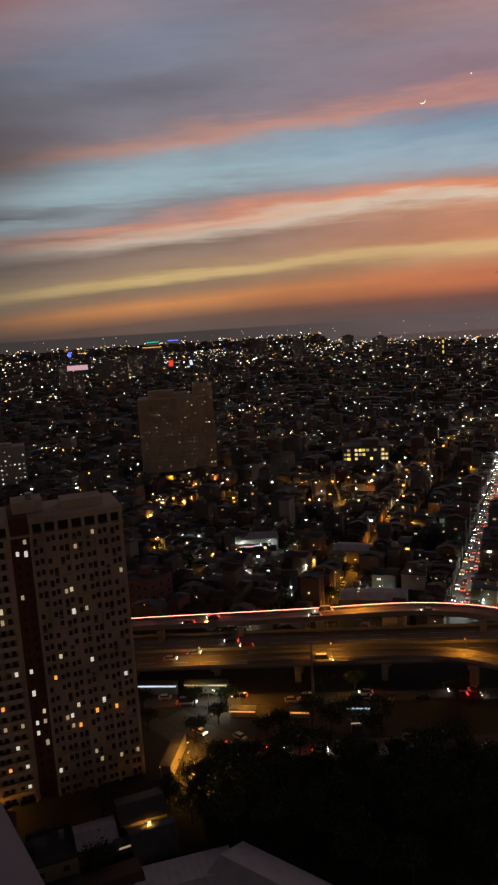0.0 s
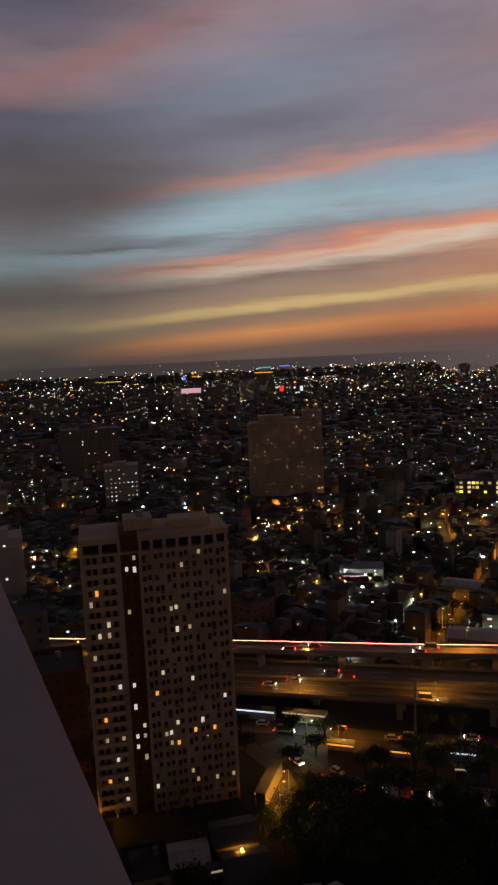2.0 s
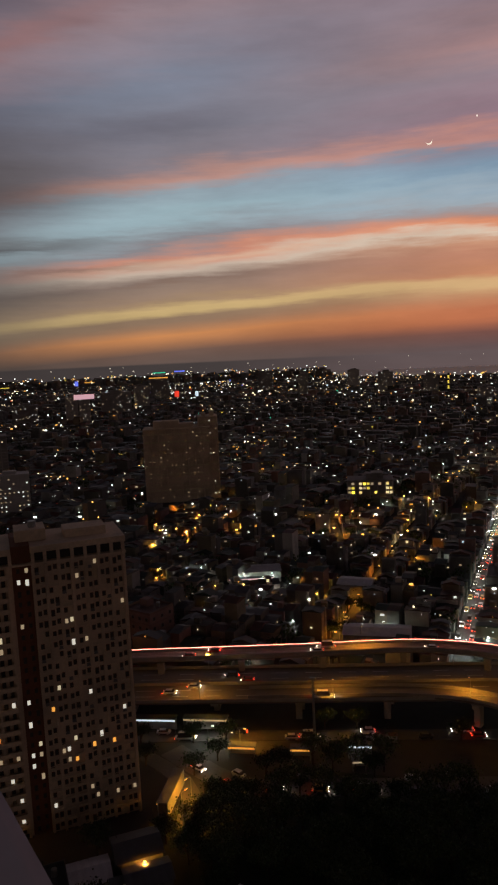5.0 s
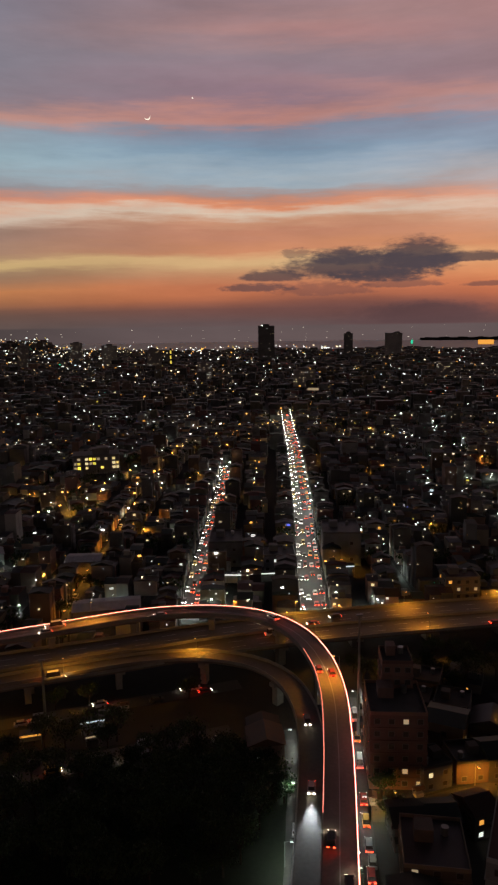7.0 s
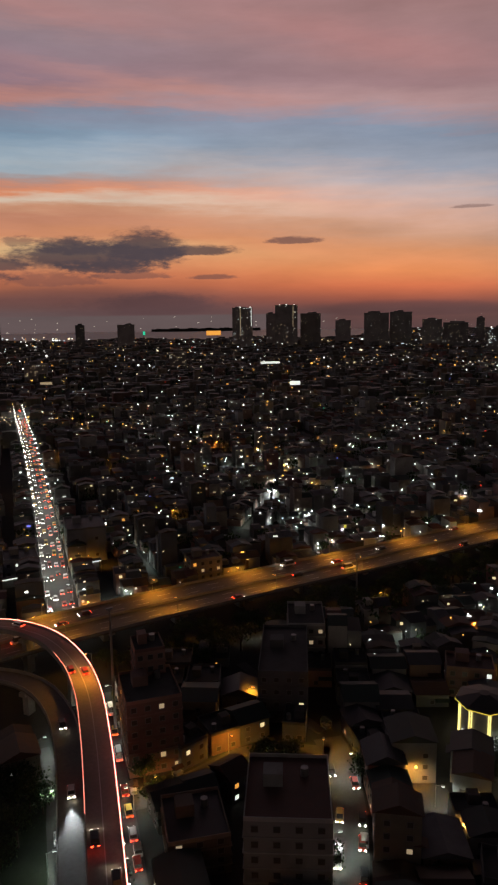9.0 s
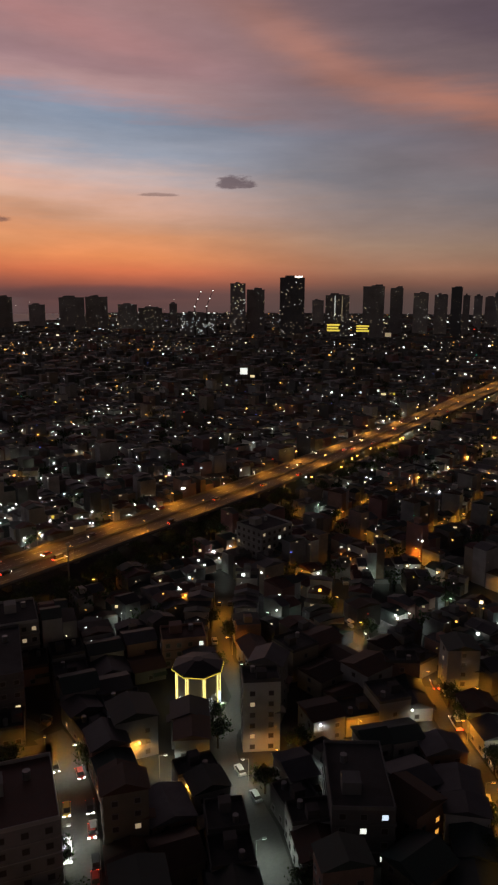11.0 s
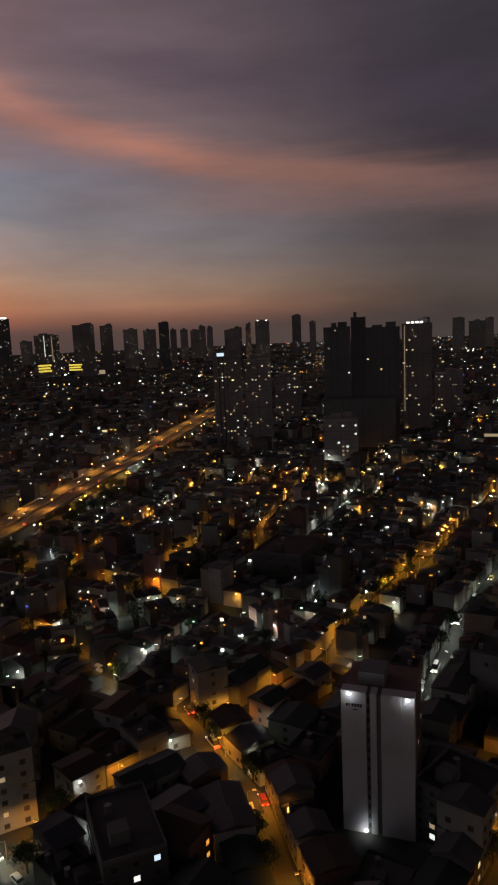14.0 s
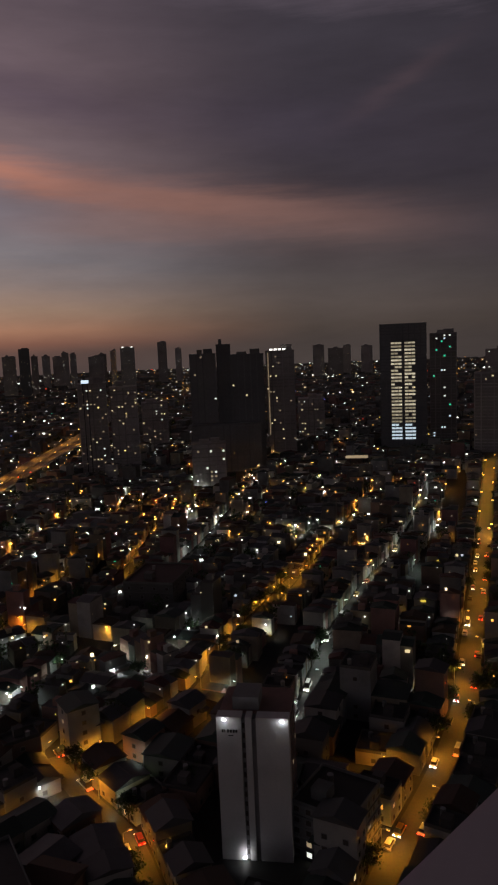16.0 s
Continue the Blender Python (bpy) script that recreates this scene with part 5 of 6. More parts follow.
WINDOWS = {k: pane_mesh(1.2, 1.2, m, "window") for k, m in (("dark", PANE), ("warm", LIT["warm"]), ("white", LIT["white"]), ("amber", LIT["amber"]), ("dim", LIT["dim"]))}
NAMES = ("cream-plastered", "grey-plastered", "pinkish plastered", "white-plastered", "bare hollow-block")
near = [s for s in SITES if -112 < bearing(s[1], s[2]) < 52][:250]
near_set = set(near)
for d, x, y, rot, w, dp in near:
    h = house_height(d, x, y)
    wi, ri = rnd.randrange(5), rnd.randrange(4)
    pitched = ri != 3
    root = thing("house", pose(x, y, 0, 0, 0, rot), NAMES[wi] + " low town house with a " + ("sheet roof" if pitched else "flat roof"), "house", "town houses")
    hp = Heap([WALLS[wi]])
    hp.box(0, 0, 0, w, dp, h, 0, 0)
    part("wall", hp.mesh("wall"), None, root)
    hp = Heap([ROOFS[ri]])
    if pitched:
        hp.gable(0, 0, h + 0.004, w + 0.9, dp + 0.9, rnd.uniform(1.0, 2.4), 0, 0)
    else:
        for a in (-1, 1):
            hp.box(0, a * (dp / 2 - 0.1), h, w, 0.2, 0.9, 0, 0)
            hp.box(a * (w / 2 - 0.1), 0, h, 0.2, dp - 0.42, 0.9, 0, 0)
        hp.box(-w * 0.2, 0, h, 2.6, 2.6, 2.4, 0, 0)
        hp.box(0, 0, h - 0.1, w - 0.42, dp - 0.42, 0.14, 0, 0)
    part("roof", hp.mesh("roof"), None, root)
    if rnd.random() < 0.45:
        hp = Heap([ROOFS[rnd.randrange(3)]])
        hp.gable(rnd.choice((-1, 1)) * w * 0.3, -dp * 0.5, h * 0.55, w * 0.45, 3.0, 0.5, 0, 0)
        part("awning", hp.mesh("awning"), None, root)
    if not pitched:
        bm = bmesh.new()
        tube(bm, (w * 0.25, dp * 0.2, h + 0.04), (w * 0.25, dp * 0.2, h + 1.7), 0.65, n=10)
        part("water_tank", bm, METAL, root)
    for k in range(max(1, int(h / 3))):
        for a in (0, 90, 180, 270):
            half, span = (dp / 2, w) if a % 180 == 0 else (w / 2, dp)
            nx, ny = math.sin(radians(a + rot)), -math.cos(radians(a + rot))
            if nx * x + ny * y > 0:
                continue
            n = 2 if d < 180 else 1
            for j in range(n):
                c = "dark"
                if d > 205 and rnd.random() < 0.75:
                    continue
                if rnd.random() < 0.08:
                    c = rnd.choice(("warm", "white", "dim", "dim", "amber"))
                part("window", WINDOWS[c], None, root).matrix_local = pose(0, 0, 0, 0, 0, a) @ Matrix.Translation(((j + 0.5 - n / 2) * span / n, -half - 0.003, k * 3 + 0.9))

# all houses further off, ring by ring; groves stand where a plot is left open
GROVES = []
far = [s for s in SITES if s not in near_set]
LIGHT_KINDS = ["warm", "white", "amber", "dim", "cool", "red", "green", "yellow", "blue"]
bright = {"warm": glow("bright_warm", (1.0, 0.80, 0.5), 2.6), "white": glow("bright_white", (0.95, 1.0, 0.95), 3.0), "amber": glow("bright_amber", (1.0, 0.45, 0.08), 2.4)}
LIGHT_MATS = [LIT[k] for k in LIGHT_KINDS] + list(bright.values())
for lo, hi in ((0, 450), (450, 900), (900, 1800), (1800, 3000), (3000, 5000)):
    hp, lights = Heap(WALLS + ROOFS), Heap(LIGHT_MATS)
    for d, x, y, rot, w, dp in far:
        if not lo <= d < hi:
            continue
        h = house_height(d, x, y)
        a = radians(rot)
        ri = 5 + rnd.randrange(4)
        wi = rnd.choice((4, 4, 1, 2, 0, 4)) if d > 450 else rnd.randrange(5)
        if 220 < d < 1500 and rnd.random() < 0.10 + 0.12 * noise.noise(Vector((x * 0.008, y * 0.008, 44))):
            for q in range(2 if d < 900 else 3):
                GROVES.append((x + rnd.uniform(-0.3, 0.3) * w, y + rnd.uniform(-0.3, 0.3) * dp, rnd.uniform(6, 11)))
            continue
        if lo > 800:       # a cell stands for several roofs
            for q in range(2):
                ww, hh = w * rnd.uniform(0.4, 0.65), h * rnd.uniform(0.7, 1.2)
                hp.box(x + rnd.uniform(-0.25, 0.25) * w, y + rnd.uniform(-0.25, 0.25) * dp, 0, ww, dp * rnd.uniform(0.4, 0.7), hh, a, wi, ri)
        else:
            cut = rnd.uniform(0.35, 0.65)      # two houses, wall to wall
            for q, share, mid in ((0, cut, (cut - 1) / 2), (1, 1 - cut, cut / 2)):
                ww, hh = w * share, h * (1 if q == 0 else rnd.uniform(0.55, 1.15))
                dd = dp * rnd.uniform(0.8, 1.0)
                qx, qy = x + math.cos(a) * w * mid, y + math.sin(a) * w * mid
                rr, wq = 5 + rnd.randrange(4), rnd.randrange(5)
                hp.box(qx, qy, 0, ww - 0.05, dd, hh, a, wq, rr)
                if rr != 8:
                    hp.gable(qx, qy, hh + 0.004, ww + 0.3, dd + 0.7, rnd.uniform(0.6, 1.8), a, rr)
                elif rnd.random() < 0.6:
                    hp.box(qx, qy, hh, 2.4, 2.6, 2.2, a, wq)
                    hp.box(qx + 0.3 * ww * math.cos(a), qy + 0.3 * ww * math.sin(a), hh, 1.1, 1.1, 1.3, a, wq)
        patch = 0.5 + 0.5 * noise.noise(Vector((x * 0.006, y * 0.006, 3.1)))
        number = (2.0 if lo < 450 else 2.7 if lo < 900 else 0.95 if lo < 1800 else 0.75 if lo < 3000 else 0.9) * (0.1 + 4.2 * patch ** 3) * (2.6 if bearing(x, y) > -7 and lo > 2500 else 2.0 if bearing(x, y) > 6 and lo > 1000 else 1.0)
        while number > 0:
            if rnd.random() < number:
                size = max(0.6, min(d, 2600) * 0.0009) * (0.4 + rnd.random() ** 3 * 1.7)
                r = rnd.random()
                k = 0 if r < 0.26 else 1 if r < 0.48 else 2 if r < 0.62 else 3 if r < 0.82 else 4 if r < 0.91 else 7 if r < 0.95 else 5 if r < 0.975 else 6 if r < 0.99 else 8
                if rnd.random() < 0.34:
                    k = 9 + rnd.choice((0, 1, 1, 2))
                off = max(w, dp) * rnd.uniform(0.53, 0.66)
                lx, ly = x - x / d * off + rnd.uniform(-0.3, 0.3) * w, y - y / d * off + rnd.uniform(-0.3, 0.3) * w
                lights.box(lx, ly, h * rnd.uniform(0.55, 1.0) + rnd.choice((0, 0, 1.6)), size * rnd.choice((1, 1, 1, 1.8)), 0.3, size * rnd.uniform(0.6, 1.0), radians(bearing(lx, ly)), k, bottom=True)
            number -= 1
    tagged(new("town_houses", hp.mesh("town_houses")), "dense low town houses in the dusk, with sheet roofs", "houses", kind="stuff")
    tagged(new("town_lights", lights.mesh("town_lights")), "scattered lit windows and lamps of the town", "lights", kind="stuff")

# trees between the far houses: trunk, boughs and leaf clumps, joined
r = random.Random(8)
verts, faces, ids = [], [], []
for x, y, h in GROVES:
    wood = Heap([BARK])
    wood.box(x, y, 0, 0.4, 0.4, h * 0.6, 0.3, 0)
    n = len(verts)
    verts += wood.v
    faces += [tuple(n + k for k in f) for f in wood.f]
    ids += [0] * len(wood.f)
    boughs = [Vector((x + r.gauss(0, h * 0.2), y + r.gauss(0, h * 0.2), h * r.uniform(0.5, 0.95))) for k in range(5)]
    for k in range(46):
        p = r.choice(boughs) + Vector((r.gauss(0, 1), r.gauss(0, 1), r.gauss(0, 0.7))) * h * 0.11
        q = Euler((r.uniform(0, 6), r.uniform(0, 6), r.uniform(0, 6))).to_matrix()
        size, n = r.uniform(0.5, 1.1), len(verts)
        verts += [tuple(p + q @ Vector(c) * size) for c in ((-1, 0, 0), (0, -0.6, 0.15), (1, 0, 0), (0, 0.6, 0.15))]
        faces.append((n, n + 1, n + 2, n + 3))
        ids.append(1 + (k % 5 == 0))
tagged(new("far_trees", raw("far_trees", verts, faces, [BARK] + LEAVES, ids)), "dark leafy trees between the distant houses", "trees", kind="stuff")

# quays and shore roads: a dense line of lamps along the bay
r = random.Random(31)
quay = Heap(LIGHT_MATS)
for k in range(420):
    az = r.uniform(-14, 48)
    dist = min(shore(az) if az < 9 else 4850, 4850) - r.uniform(20, 60) - 900 * r.random() ** 3
    x, y, turn = by_eye(az, dist)
    size = dist * r.uniform(0.0005, 0.0013)
    quay.box(x, y, r.uniform(5, 14) + (r.uniform(5, 38) if az > 9 else 10 * r.random() ** 2), size * r.choice((1, 1, 2.0)), 0.5, size, radians(turn), r.choice((0, 1, 1, 2, 7, 9, 10, 10, 10, 9, 11, 4)), bottom=True)
tagged(new("shore_lamps", quay.mesh("shore_lamps")), "dense line of white and amber lamps along the shore", "lights", kind="stuff")

# ================= street lamps =================


def lamp_proto(kind, h, reach, label):
    root = thing("street_lamp", pose(0, 0, -50), label, "street lamp", "street lamps")
    bm = bmesh.new()
    tube(bm, (0, 0, 0), (0, 0, h), 0.11, 0.07)
    tube(bm, (0, 0, h - 0.1), (reach, 0, h + 0.35), 0.05)
    part("post", bm, METAL, root)
    bm = bmesh.new()
    box(bm, reach - 0.2, -0.27, h + 0.34, reach + 0.7, 0.27, h + 0.44)
    part("head", bm, METAL, root)
    bm = bmesh.new()
    f = box(bm, reach - 0.15, -0.2, h + 0.2, reach + 0.65, 0.2, h + 0.335)
    for q in f[1:]:
        q.material_index = 1
    part("lens", mesh_of("lens", bm, *((SODIUM, SODIUM_DOT) if kind == "sodium" else (LED, LED_DOT))), None, root, "glowing lamp glass")
    return root


far_lamps = Heap([SODIUM_FAR, LED_FAR, SODIUM_DOT, LED_DOT])


def far_lamp(x, y, z, kind):
    """One lamp of the joined far ones: a glowing bulb, its light falling downwards, and a thin post."""
    n = len(far_lamps.v)
    far_lamps.box(x, y, z, 0.9, 0.9, 0.4, 0.4, kind + 2)
    far_lamps.f.append((n + 3, n + 2, n + 1, n))
    far_lamps.i.append(kind)


def wall_lamp(x, y, z, kind):
    """A small lamp at a house front, its light falling downwards."""
    n = len(far_lamps.v)
    far_lamps.box(x, y, z, 0.5, 0.5, 0.3, 0.4, kind + 2)
    far_lamps.f.append((n + 3, n + 2, n + 1, n))
    far_lamps.i.append(kind)


SOD = lamp_proto("sodium", 6.0, 1.4, "grey street lamp with an orange sodium head")
WHI = lamp_proto("led", 6.0, 1.4, "grey street lamp with a white head")
rnd = random.Random(19)
for pts, w, lamp in STREETS:
    total, s, side = way_length(pts), 6.0, 1
    proto = SOD if lamp == "sodium" else WHI
    while s < total and lamp != "few":
        x, y, a = at_way(pts, s)
        d = math.hypot(x, y)
        px, py = x + math.sin(a) * side * (w / 2 - 0.2), y - math.cos(a) * side * (w / 2 - 0.2)
        if d < 420:
            copy_thing(proto, pose(px, py, 0.0, 0, 0, math.degrees(a) + 90 * side))
        else:
            far_lamp(px, py, 6.0, 0 if lamp == "sodium" else 1)
        side = -side
        s += ((11 if w > 9 else 19) if lamp == "traffic" else 24 if d < 350 else 34) * rnd.uniform(0.8, 1.2)
s = 10.0
while s < way_length(EXPRESSWAY) - 450:
    x, y, a = at_way(EXPRESSWAY, s)
    for side in (-1, 1):
        if math.hypot(x, y) < 420:
            copy_thing(SOD, pose(x + math.sin(a) * side * 12.0, y - math.cos(a) * side * 12.0, 8.0, 0, 0, math.degrees(a) + 90 * side))
        else:
            far_lamp(x + math.sin(a) * side * 10.8, y - math.cos(a) * side * 10.8, 14.2, 0)
    s += 42 if math.hypot(x, y) < 420 else 58
for s in range(60, 420, 110):
    x, y, a = at_way(RAMP_UP, s)
    copy_thing(SOD, pose(x + math.sin(a) * 3.3, y - math.cos(a) * 3.3, 14.9, 0, 0, math.degrees(a) + 90))
# alley lamps between the houses
TAKEN = set()
for q in SITES:
    if q[0] < 1700:
        r = int(max(q[4], q[5]) * 0.55 / 3) + 1
        for i in range(-r, r + 1):
            for j in range(-r, r + 1):
                if math.hypot(i, j) * 3 < max(q[4], q[5]) * 0.58:
                    TAKEN.add((round(q[1] / 3) + i, round(q[2] / 3) + j))
count = 0
for attempt in range(5000):
    if count >= 90:
        break
    b, d = rnd.uniform(-108, 46), 150 + 460 * rnd.random() ** 1.1
    x, y = -math.sin(radians(b)) * d, math.cos(radians(b)) * d
    if y > exp_y(x) - 30 and y < exp_y(x) + 22 or not clear_of_ways(x, y, 1) or math.hypot(x + 18, y - 140) < 48:
        continue
    if (round(x / 3), round(y / 3)) in TAKEN or not all(math.hypot(x - p[0], y - p[1]) > p[2] for p in PLOTS):
        continue
    copy_thing(SOD if rnd.random() < 0.45 else WHI, pose(x, y, 0, 0, 0, rnd.uniform(0, 360)))
    count += 1
# lamps in the streets further off
for attempt in range(9000):
    b, d = rnd.uniform(-108, 46), 420 + 1400 * rnd.random() ** 1.3
    x, y = -math.sin(radians(b)) * d, math.cos(radians(b)) * d
    patch = noise.noise(Vector((x * 0.005, y * 0.005, 8.0)))
    if (round(x / 3), round(y / 3)) in TAKEN or rnd.random() > 0.35 + patch or len(far_lamps.f) > 6 * 700:
        continue
    far_lamp(x, y, 5.5, 0 if noise.noise(Vector((x * 0.004, y * 0.004, 20))) + rnd.uniform(-0.3, 0.3) > 0 else 1)
for d, x, y, rot, w, dp in SITES:
    if not 120 < d < 1000 or not -112 < bearing(x, y) < 50:
        continue
    patch = noise.noise(Vector((x * 0.011, y * 0.011, 5.0))) + rnd.uniform(-0.25, 0.25)
    if patch < (0.2 if d < 400 else 0.06):
        continue
    off = max(w, dp) * 0.5 + rnd.uniform(0.8, 2.0)
    side = rnd.uniform(-0.35, 0.35) * w
    lx, ly = x - x / d * off + y / d * side, y - y / d * off - x / d * side
    wall_lamp(lx, ly, rnd.uniform(3.6, 6.5), 0 if noise.noise(Vector((x * 0.006, y * 0.006, 20))) + rnd.uniform(-0.35, 0.35) > 0.05 else 1)
tagged(new("far_street_lamps", far_lamps.mesh("far_street_lamps")), "orange and white street lamps among distant houses", "street lamps", kind="stuff")
for proto in (SOD, WHI):
    proto.location = (-60 if proto is SOD else -70, 190, 0)

for x, y, turn in ((-66, 157, 60), (-66, 164, 240), (-100, 336, 90), (-95, 346, 0), (-84, 340, 180), (-90, 332, 45)):
    copy_thing(SOD if x > -70 else WHI, pose(x, y, 0, 0, 0, turn))


def canopy(x0, y0, x1, y1, h, kind, label, depth=3.0):
    """A flat roof on posts with a lit edge and ceiling strip."""
    n, a = math.hypot(x1 - x0, y1 - y0), math.atan2(y1 - y0, x1 - x0)
    root = thing("canopy", pose(x0, y0, 0, 0, 0, math.degrees(a)), label, "canopy", "lit canopies")
    bm = bmesh.new()
    box(bm, 0, 0, h, n, depth, h + 0.25)
    part("roof", bm, ROOFS[1], root)
    bm = bmesh.new()
    box(bm, 0.2, -0.02, h - 0.5, n - 0.2, 0.1, h - 0.004)
    part("light_strip", bm, LIT[kind], root, "glowing fascia strip")
    bm = bmesh.new()
    box(bm, 0.3, depth - 0.2, 0, n - 0.3, depth - 0.05, h - 0.004)
    part("back_wall", bm, WALLS[3], root)
    for k in range(max(2, int(n / 5))):
        bm = bmesh.new()
        u = 0.3 + (n - 0.6) * k / max(1, int(n / 5) - 1)
        tube(bm, (u, 0.3, 0), (u, 0.3, h), 0.08)
        part("post", bm, METAL, root)


for c in ((-95, 192, -82, 194, 4.5, "cool", "white-lit station canopy beside the road"), (-80, 195, -66, 197, 4.5, "dim", "dim station canopy beside the road"),
          (-62, 184, -54, 185, 3.5, "amber", "amber-lit food stall canopy beside the road"), (-44, 186, -38, 187, 3.5, "amber", "amber-lit food stall canopy beside the road"), (-28, 190, -21, 191, 4, "cool", "white-lit stall canopy beside the road"),
          (-26, 184, -22, 185, 3, "dim", "dim stall canopy beside the road"), (-73.2, 170, -71.9, 154.4, 4, "amber", "yellow-lit covered walkway beside the park"), (-82, 123, -76, 127, 4, "warm", "warm-lit yard canopy below the tower"), (-70, 125, -66, 128, 4, "dim", "dim yard canopy below the tower"),
          (14, 304, 33, 300, 5, "white", "bright shop front canopy beside the road"), (37, 301, 54, 301, 5, "white", "bright shop front canopy beside the road"), (-8, 300, 4, 300, 4, "cool", "white-lit shop front canopy"),
          (72, 302, 82, 302, 6, "cool", "white-lit shop front canopy"), (104, 286, 112, 285, 4, "yellow", "yellow-lit shop canopy beside the road"), (-40, 262, -15, 262, 4, "white", "white-lit market canopy beside the road"),
          (-106, 330, -84, 336, 5, "pink", "bright pinkish filling-station canopy"), (-136, 346, -120, 340, 5, "warm", "warm-lit market canopy beside the road"), (165, 258, 190, 258, 4, "white", "bright row of stalls beside the expressway"),
          (200, 262, 222, 263, 4, "cool", "bright row of stalls beside the expressway")):
    canopy(*c)

# tall masts beside the ramps
for x, y, h in ((49.5, 177, 36.8), (164, 221, 19), (-38, 193, 22)):
    bm = bmesh.new()
    tube(bm, (0, 0, 0), (0, 0, h), 0.45, 0.3, 10)
    root = thing("mast", pose(x, y, 0), "tall bare grey steel mast beside the ramps", "mast")
    part("pole", bm, METAL, root)
    bm = bmesh.new()
    box(bm, -0.9, -0.3, h, 0.9, 0.3, h + 0.5)
    part("head", bm, METAL, root)

# ================= vehicles =================


def car_proto(paint, length, height, label, name="car", far_off=False):
    root = thing(name, pose(0, 0, -60), label, "car" if name == "car" else name, "traffic")
    bm = bevelled(-length / 2, -0.88, 0.35, length / 2, 0.88, 0.95, 0.12)
    if far_off:
        for x in (-length * 0.31, length * 0.31):
            tube(bm, (x, -0.9, 0.33), (x, 0.9, 0.33), 0.33, n=10)
    part("body", bm, paint, root)
    bm = bmesh.new()
    a, b = -length * 0.38, length * 0.22
    lo = [bm.verts.new(c) for c in ((a, -0.8, 0.95), (b + 0.5, -0.8, 0.95), (b + 0.5, 0.8, 0.95), (a, 0.8, 0.95))]
    hi = [bm.verts.new(c) for c in ((a + 0.35, -0.66, height), (b - 0.1, -0.66, height), (b - 0.1, 0.66, height), (a + 0.35, 0.66, height))]
    for k in range(4):
        bm.faces.new((lo[k], lo[(k + 1) % 4], hi[(k + 1) % 4], hi[k]))
    bm.faces.new(hi)
    part("cabin", bm, PANE, root, "dark glazed cabin")
    bm = bevelled(a + 0.36, -0.67, height - 0.02, b - 0.12, 0.67, height + 0.04, 0.02)
    part("roof", bm, paint, root)
    for x in () if far_off else (-length * 0.31, length * 0.31):
        for y in (-0.8, 0.8):
            bm = bmesh.new()
            tube(bm, (x, y - 0.11, 0.33), (x, y + 0.11, 0.33), 0.33, n=12)
            part("wheel", bm, RUBBER, root)
    for y in (-0.62, 0.62):
        bm = bmesh.new()
        box(bm, length / 2 - 0.05, y - 0.24, 0.56, length / 2 + 0.03, y + 0.24, 0.84)
        part("headlight", bm, HEAD, root, "glowing headlight")
        bm = bmesh.new()
        box(bm, -length / 2 - 0.03, y - 0.22, 0.62, -length / 2 + 0.05, y + 0.22, 0.84)
        part("tail_light", bm, TAIL, root, "glowing red tail light")
    return root


CARS = [car_proto(CAR_PAINT[0], 4.4, 1.5, "white car with its lights on"), car_proto(CAR_PAINT[1], 4.3, 1.48, "red car with its lights on"),
        car_proto(CAR_PAINT[2], 4.6, 1.6, "dark car with its lights on"), car_proto(CAR_PAINT[3], 4.5, 1.8, "yellow van with its lights on"),
        car_proto(CAR_PAINT[0], 6.5, 2.4, "white delivery van with its lights on", "van")]
FAR_CARS = [car_proto(p, n, h, label, kind, True) for p, n, h, label, kind in (
    (CAR_PAINT[0], 4.4, 1.5, "white car queuing in the evening traffic", "car"), (CAR_PAINT[1], 4.3, 1.48, "red car queuing in the evening traffic", "car"),
    (CAR_PAINT[2], 4.6, 1.6, "dark car queuing in the evening traffic", "car"), (CAR_PAINT[0], 6.5, 2.4, "white delivery van in the evening traffic", "van"))]


UNDER = next(p for p, w, k in STREETS if p[0] == (-100, 188))
SERVICE = next(p for p, w, k in STREETS if p[0] == (320, 224))


QUEUE_HEAD, QUEUE_TAIL = glow("queue_head_light", (1.0, 0.92, 0.74), 12.0), glow("queue_tail_light", (1.0, 0.06, 0.02), 9.0)
queued = Heap(CAR_PAINT + [PANE, QUEUE_HEAD, QUEUE_TAIL])


def queue(x, y, z, a):
    """One of the many far cars: body, cabin, head and tail lights."""
    c, s = math.cos(a), math.sin(a)
    tall = rnd.choice((0.5, 0.55, 0.6, 1.3))
    k = rnd.randrange(4)
    queued.box(x, y, z + 0.3, 4.4, 1.76, 0.65, a, k)
    queued.box(x - 0.3 * c, y - 0.3 * s, z + 0.95, 2.6, 1.5, tall, a, 4, k)
    for u, side, m in ((2.2, -0.6, 5), (2.2, 0.6, 5), (-2.2, -0.6, 6), (-2.2, 0.6, 6)):
        queued.box(x + u * c - side * s, y + u * s + side * c, z + 0.55, 0.1, 0.34, 0.22, a, m)


def traffic(pts, lanes, z, gap, start, stop):
    for off, way in lanes:
        s = start + rnd.uniform(0, gap)
        while s < stop:
            x, y, a = at_way(pts, s)
            zz = z
            if math.hypot(x, y) > 300:
                queue(x + math.sin(a) * off, y - math.cos(a) * off, zz, a if way > 0 else a + math.pi)
                s += gap * rnd.uniform(0.7, 1.5)
                continue
            copy_thing(rnd.choice(CARS if math.hypot(x, y) < 190 else FAR_CARS), pose(x + math.sin(a) * off, y - math.cos(a) * off, zz, 0, 0, math.degrees(a) + (0 if way > 0 else 180)))
            s += gap * rnd.uniform(0.7, 1.7)


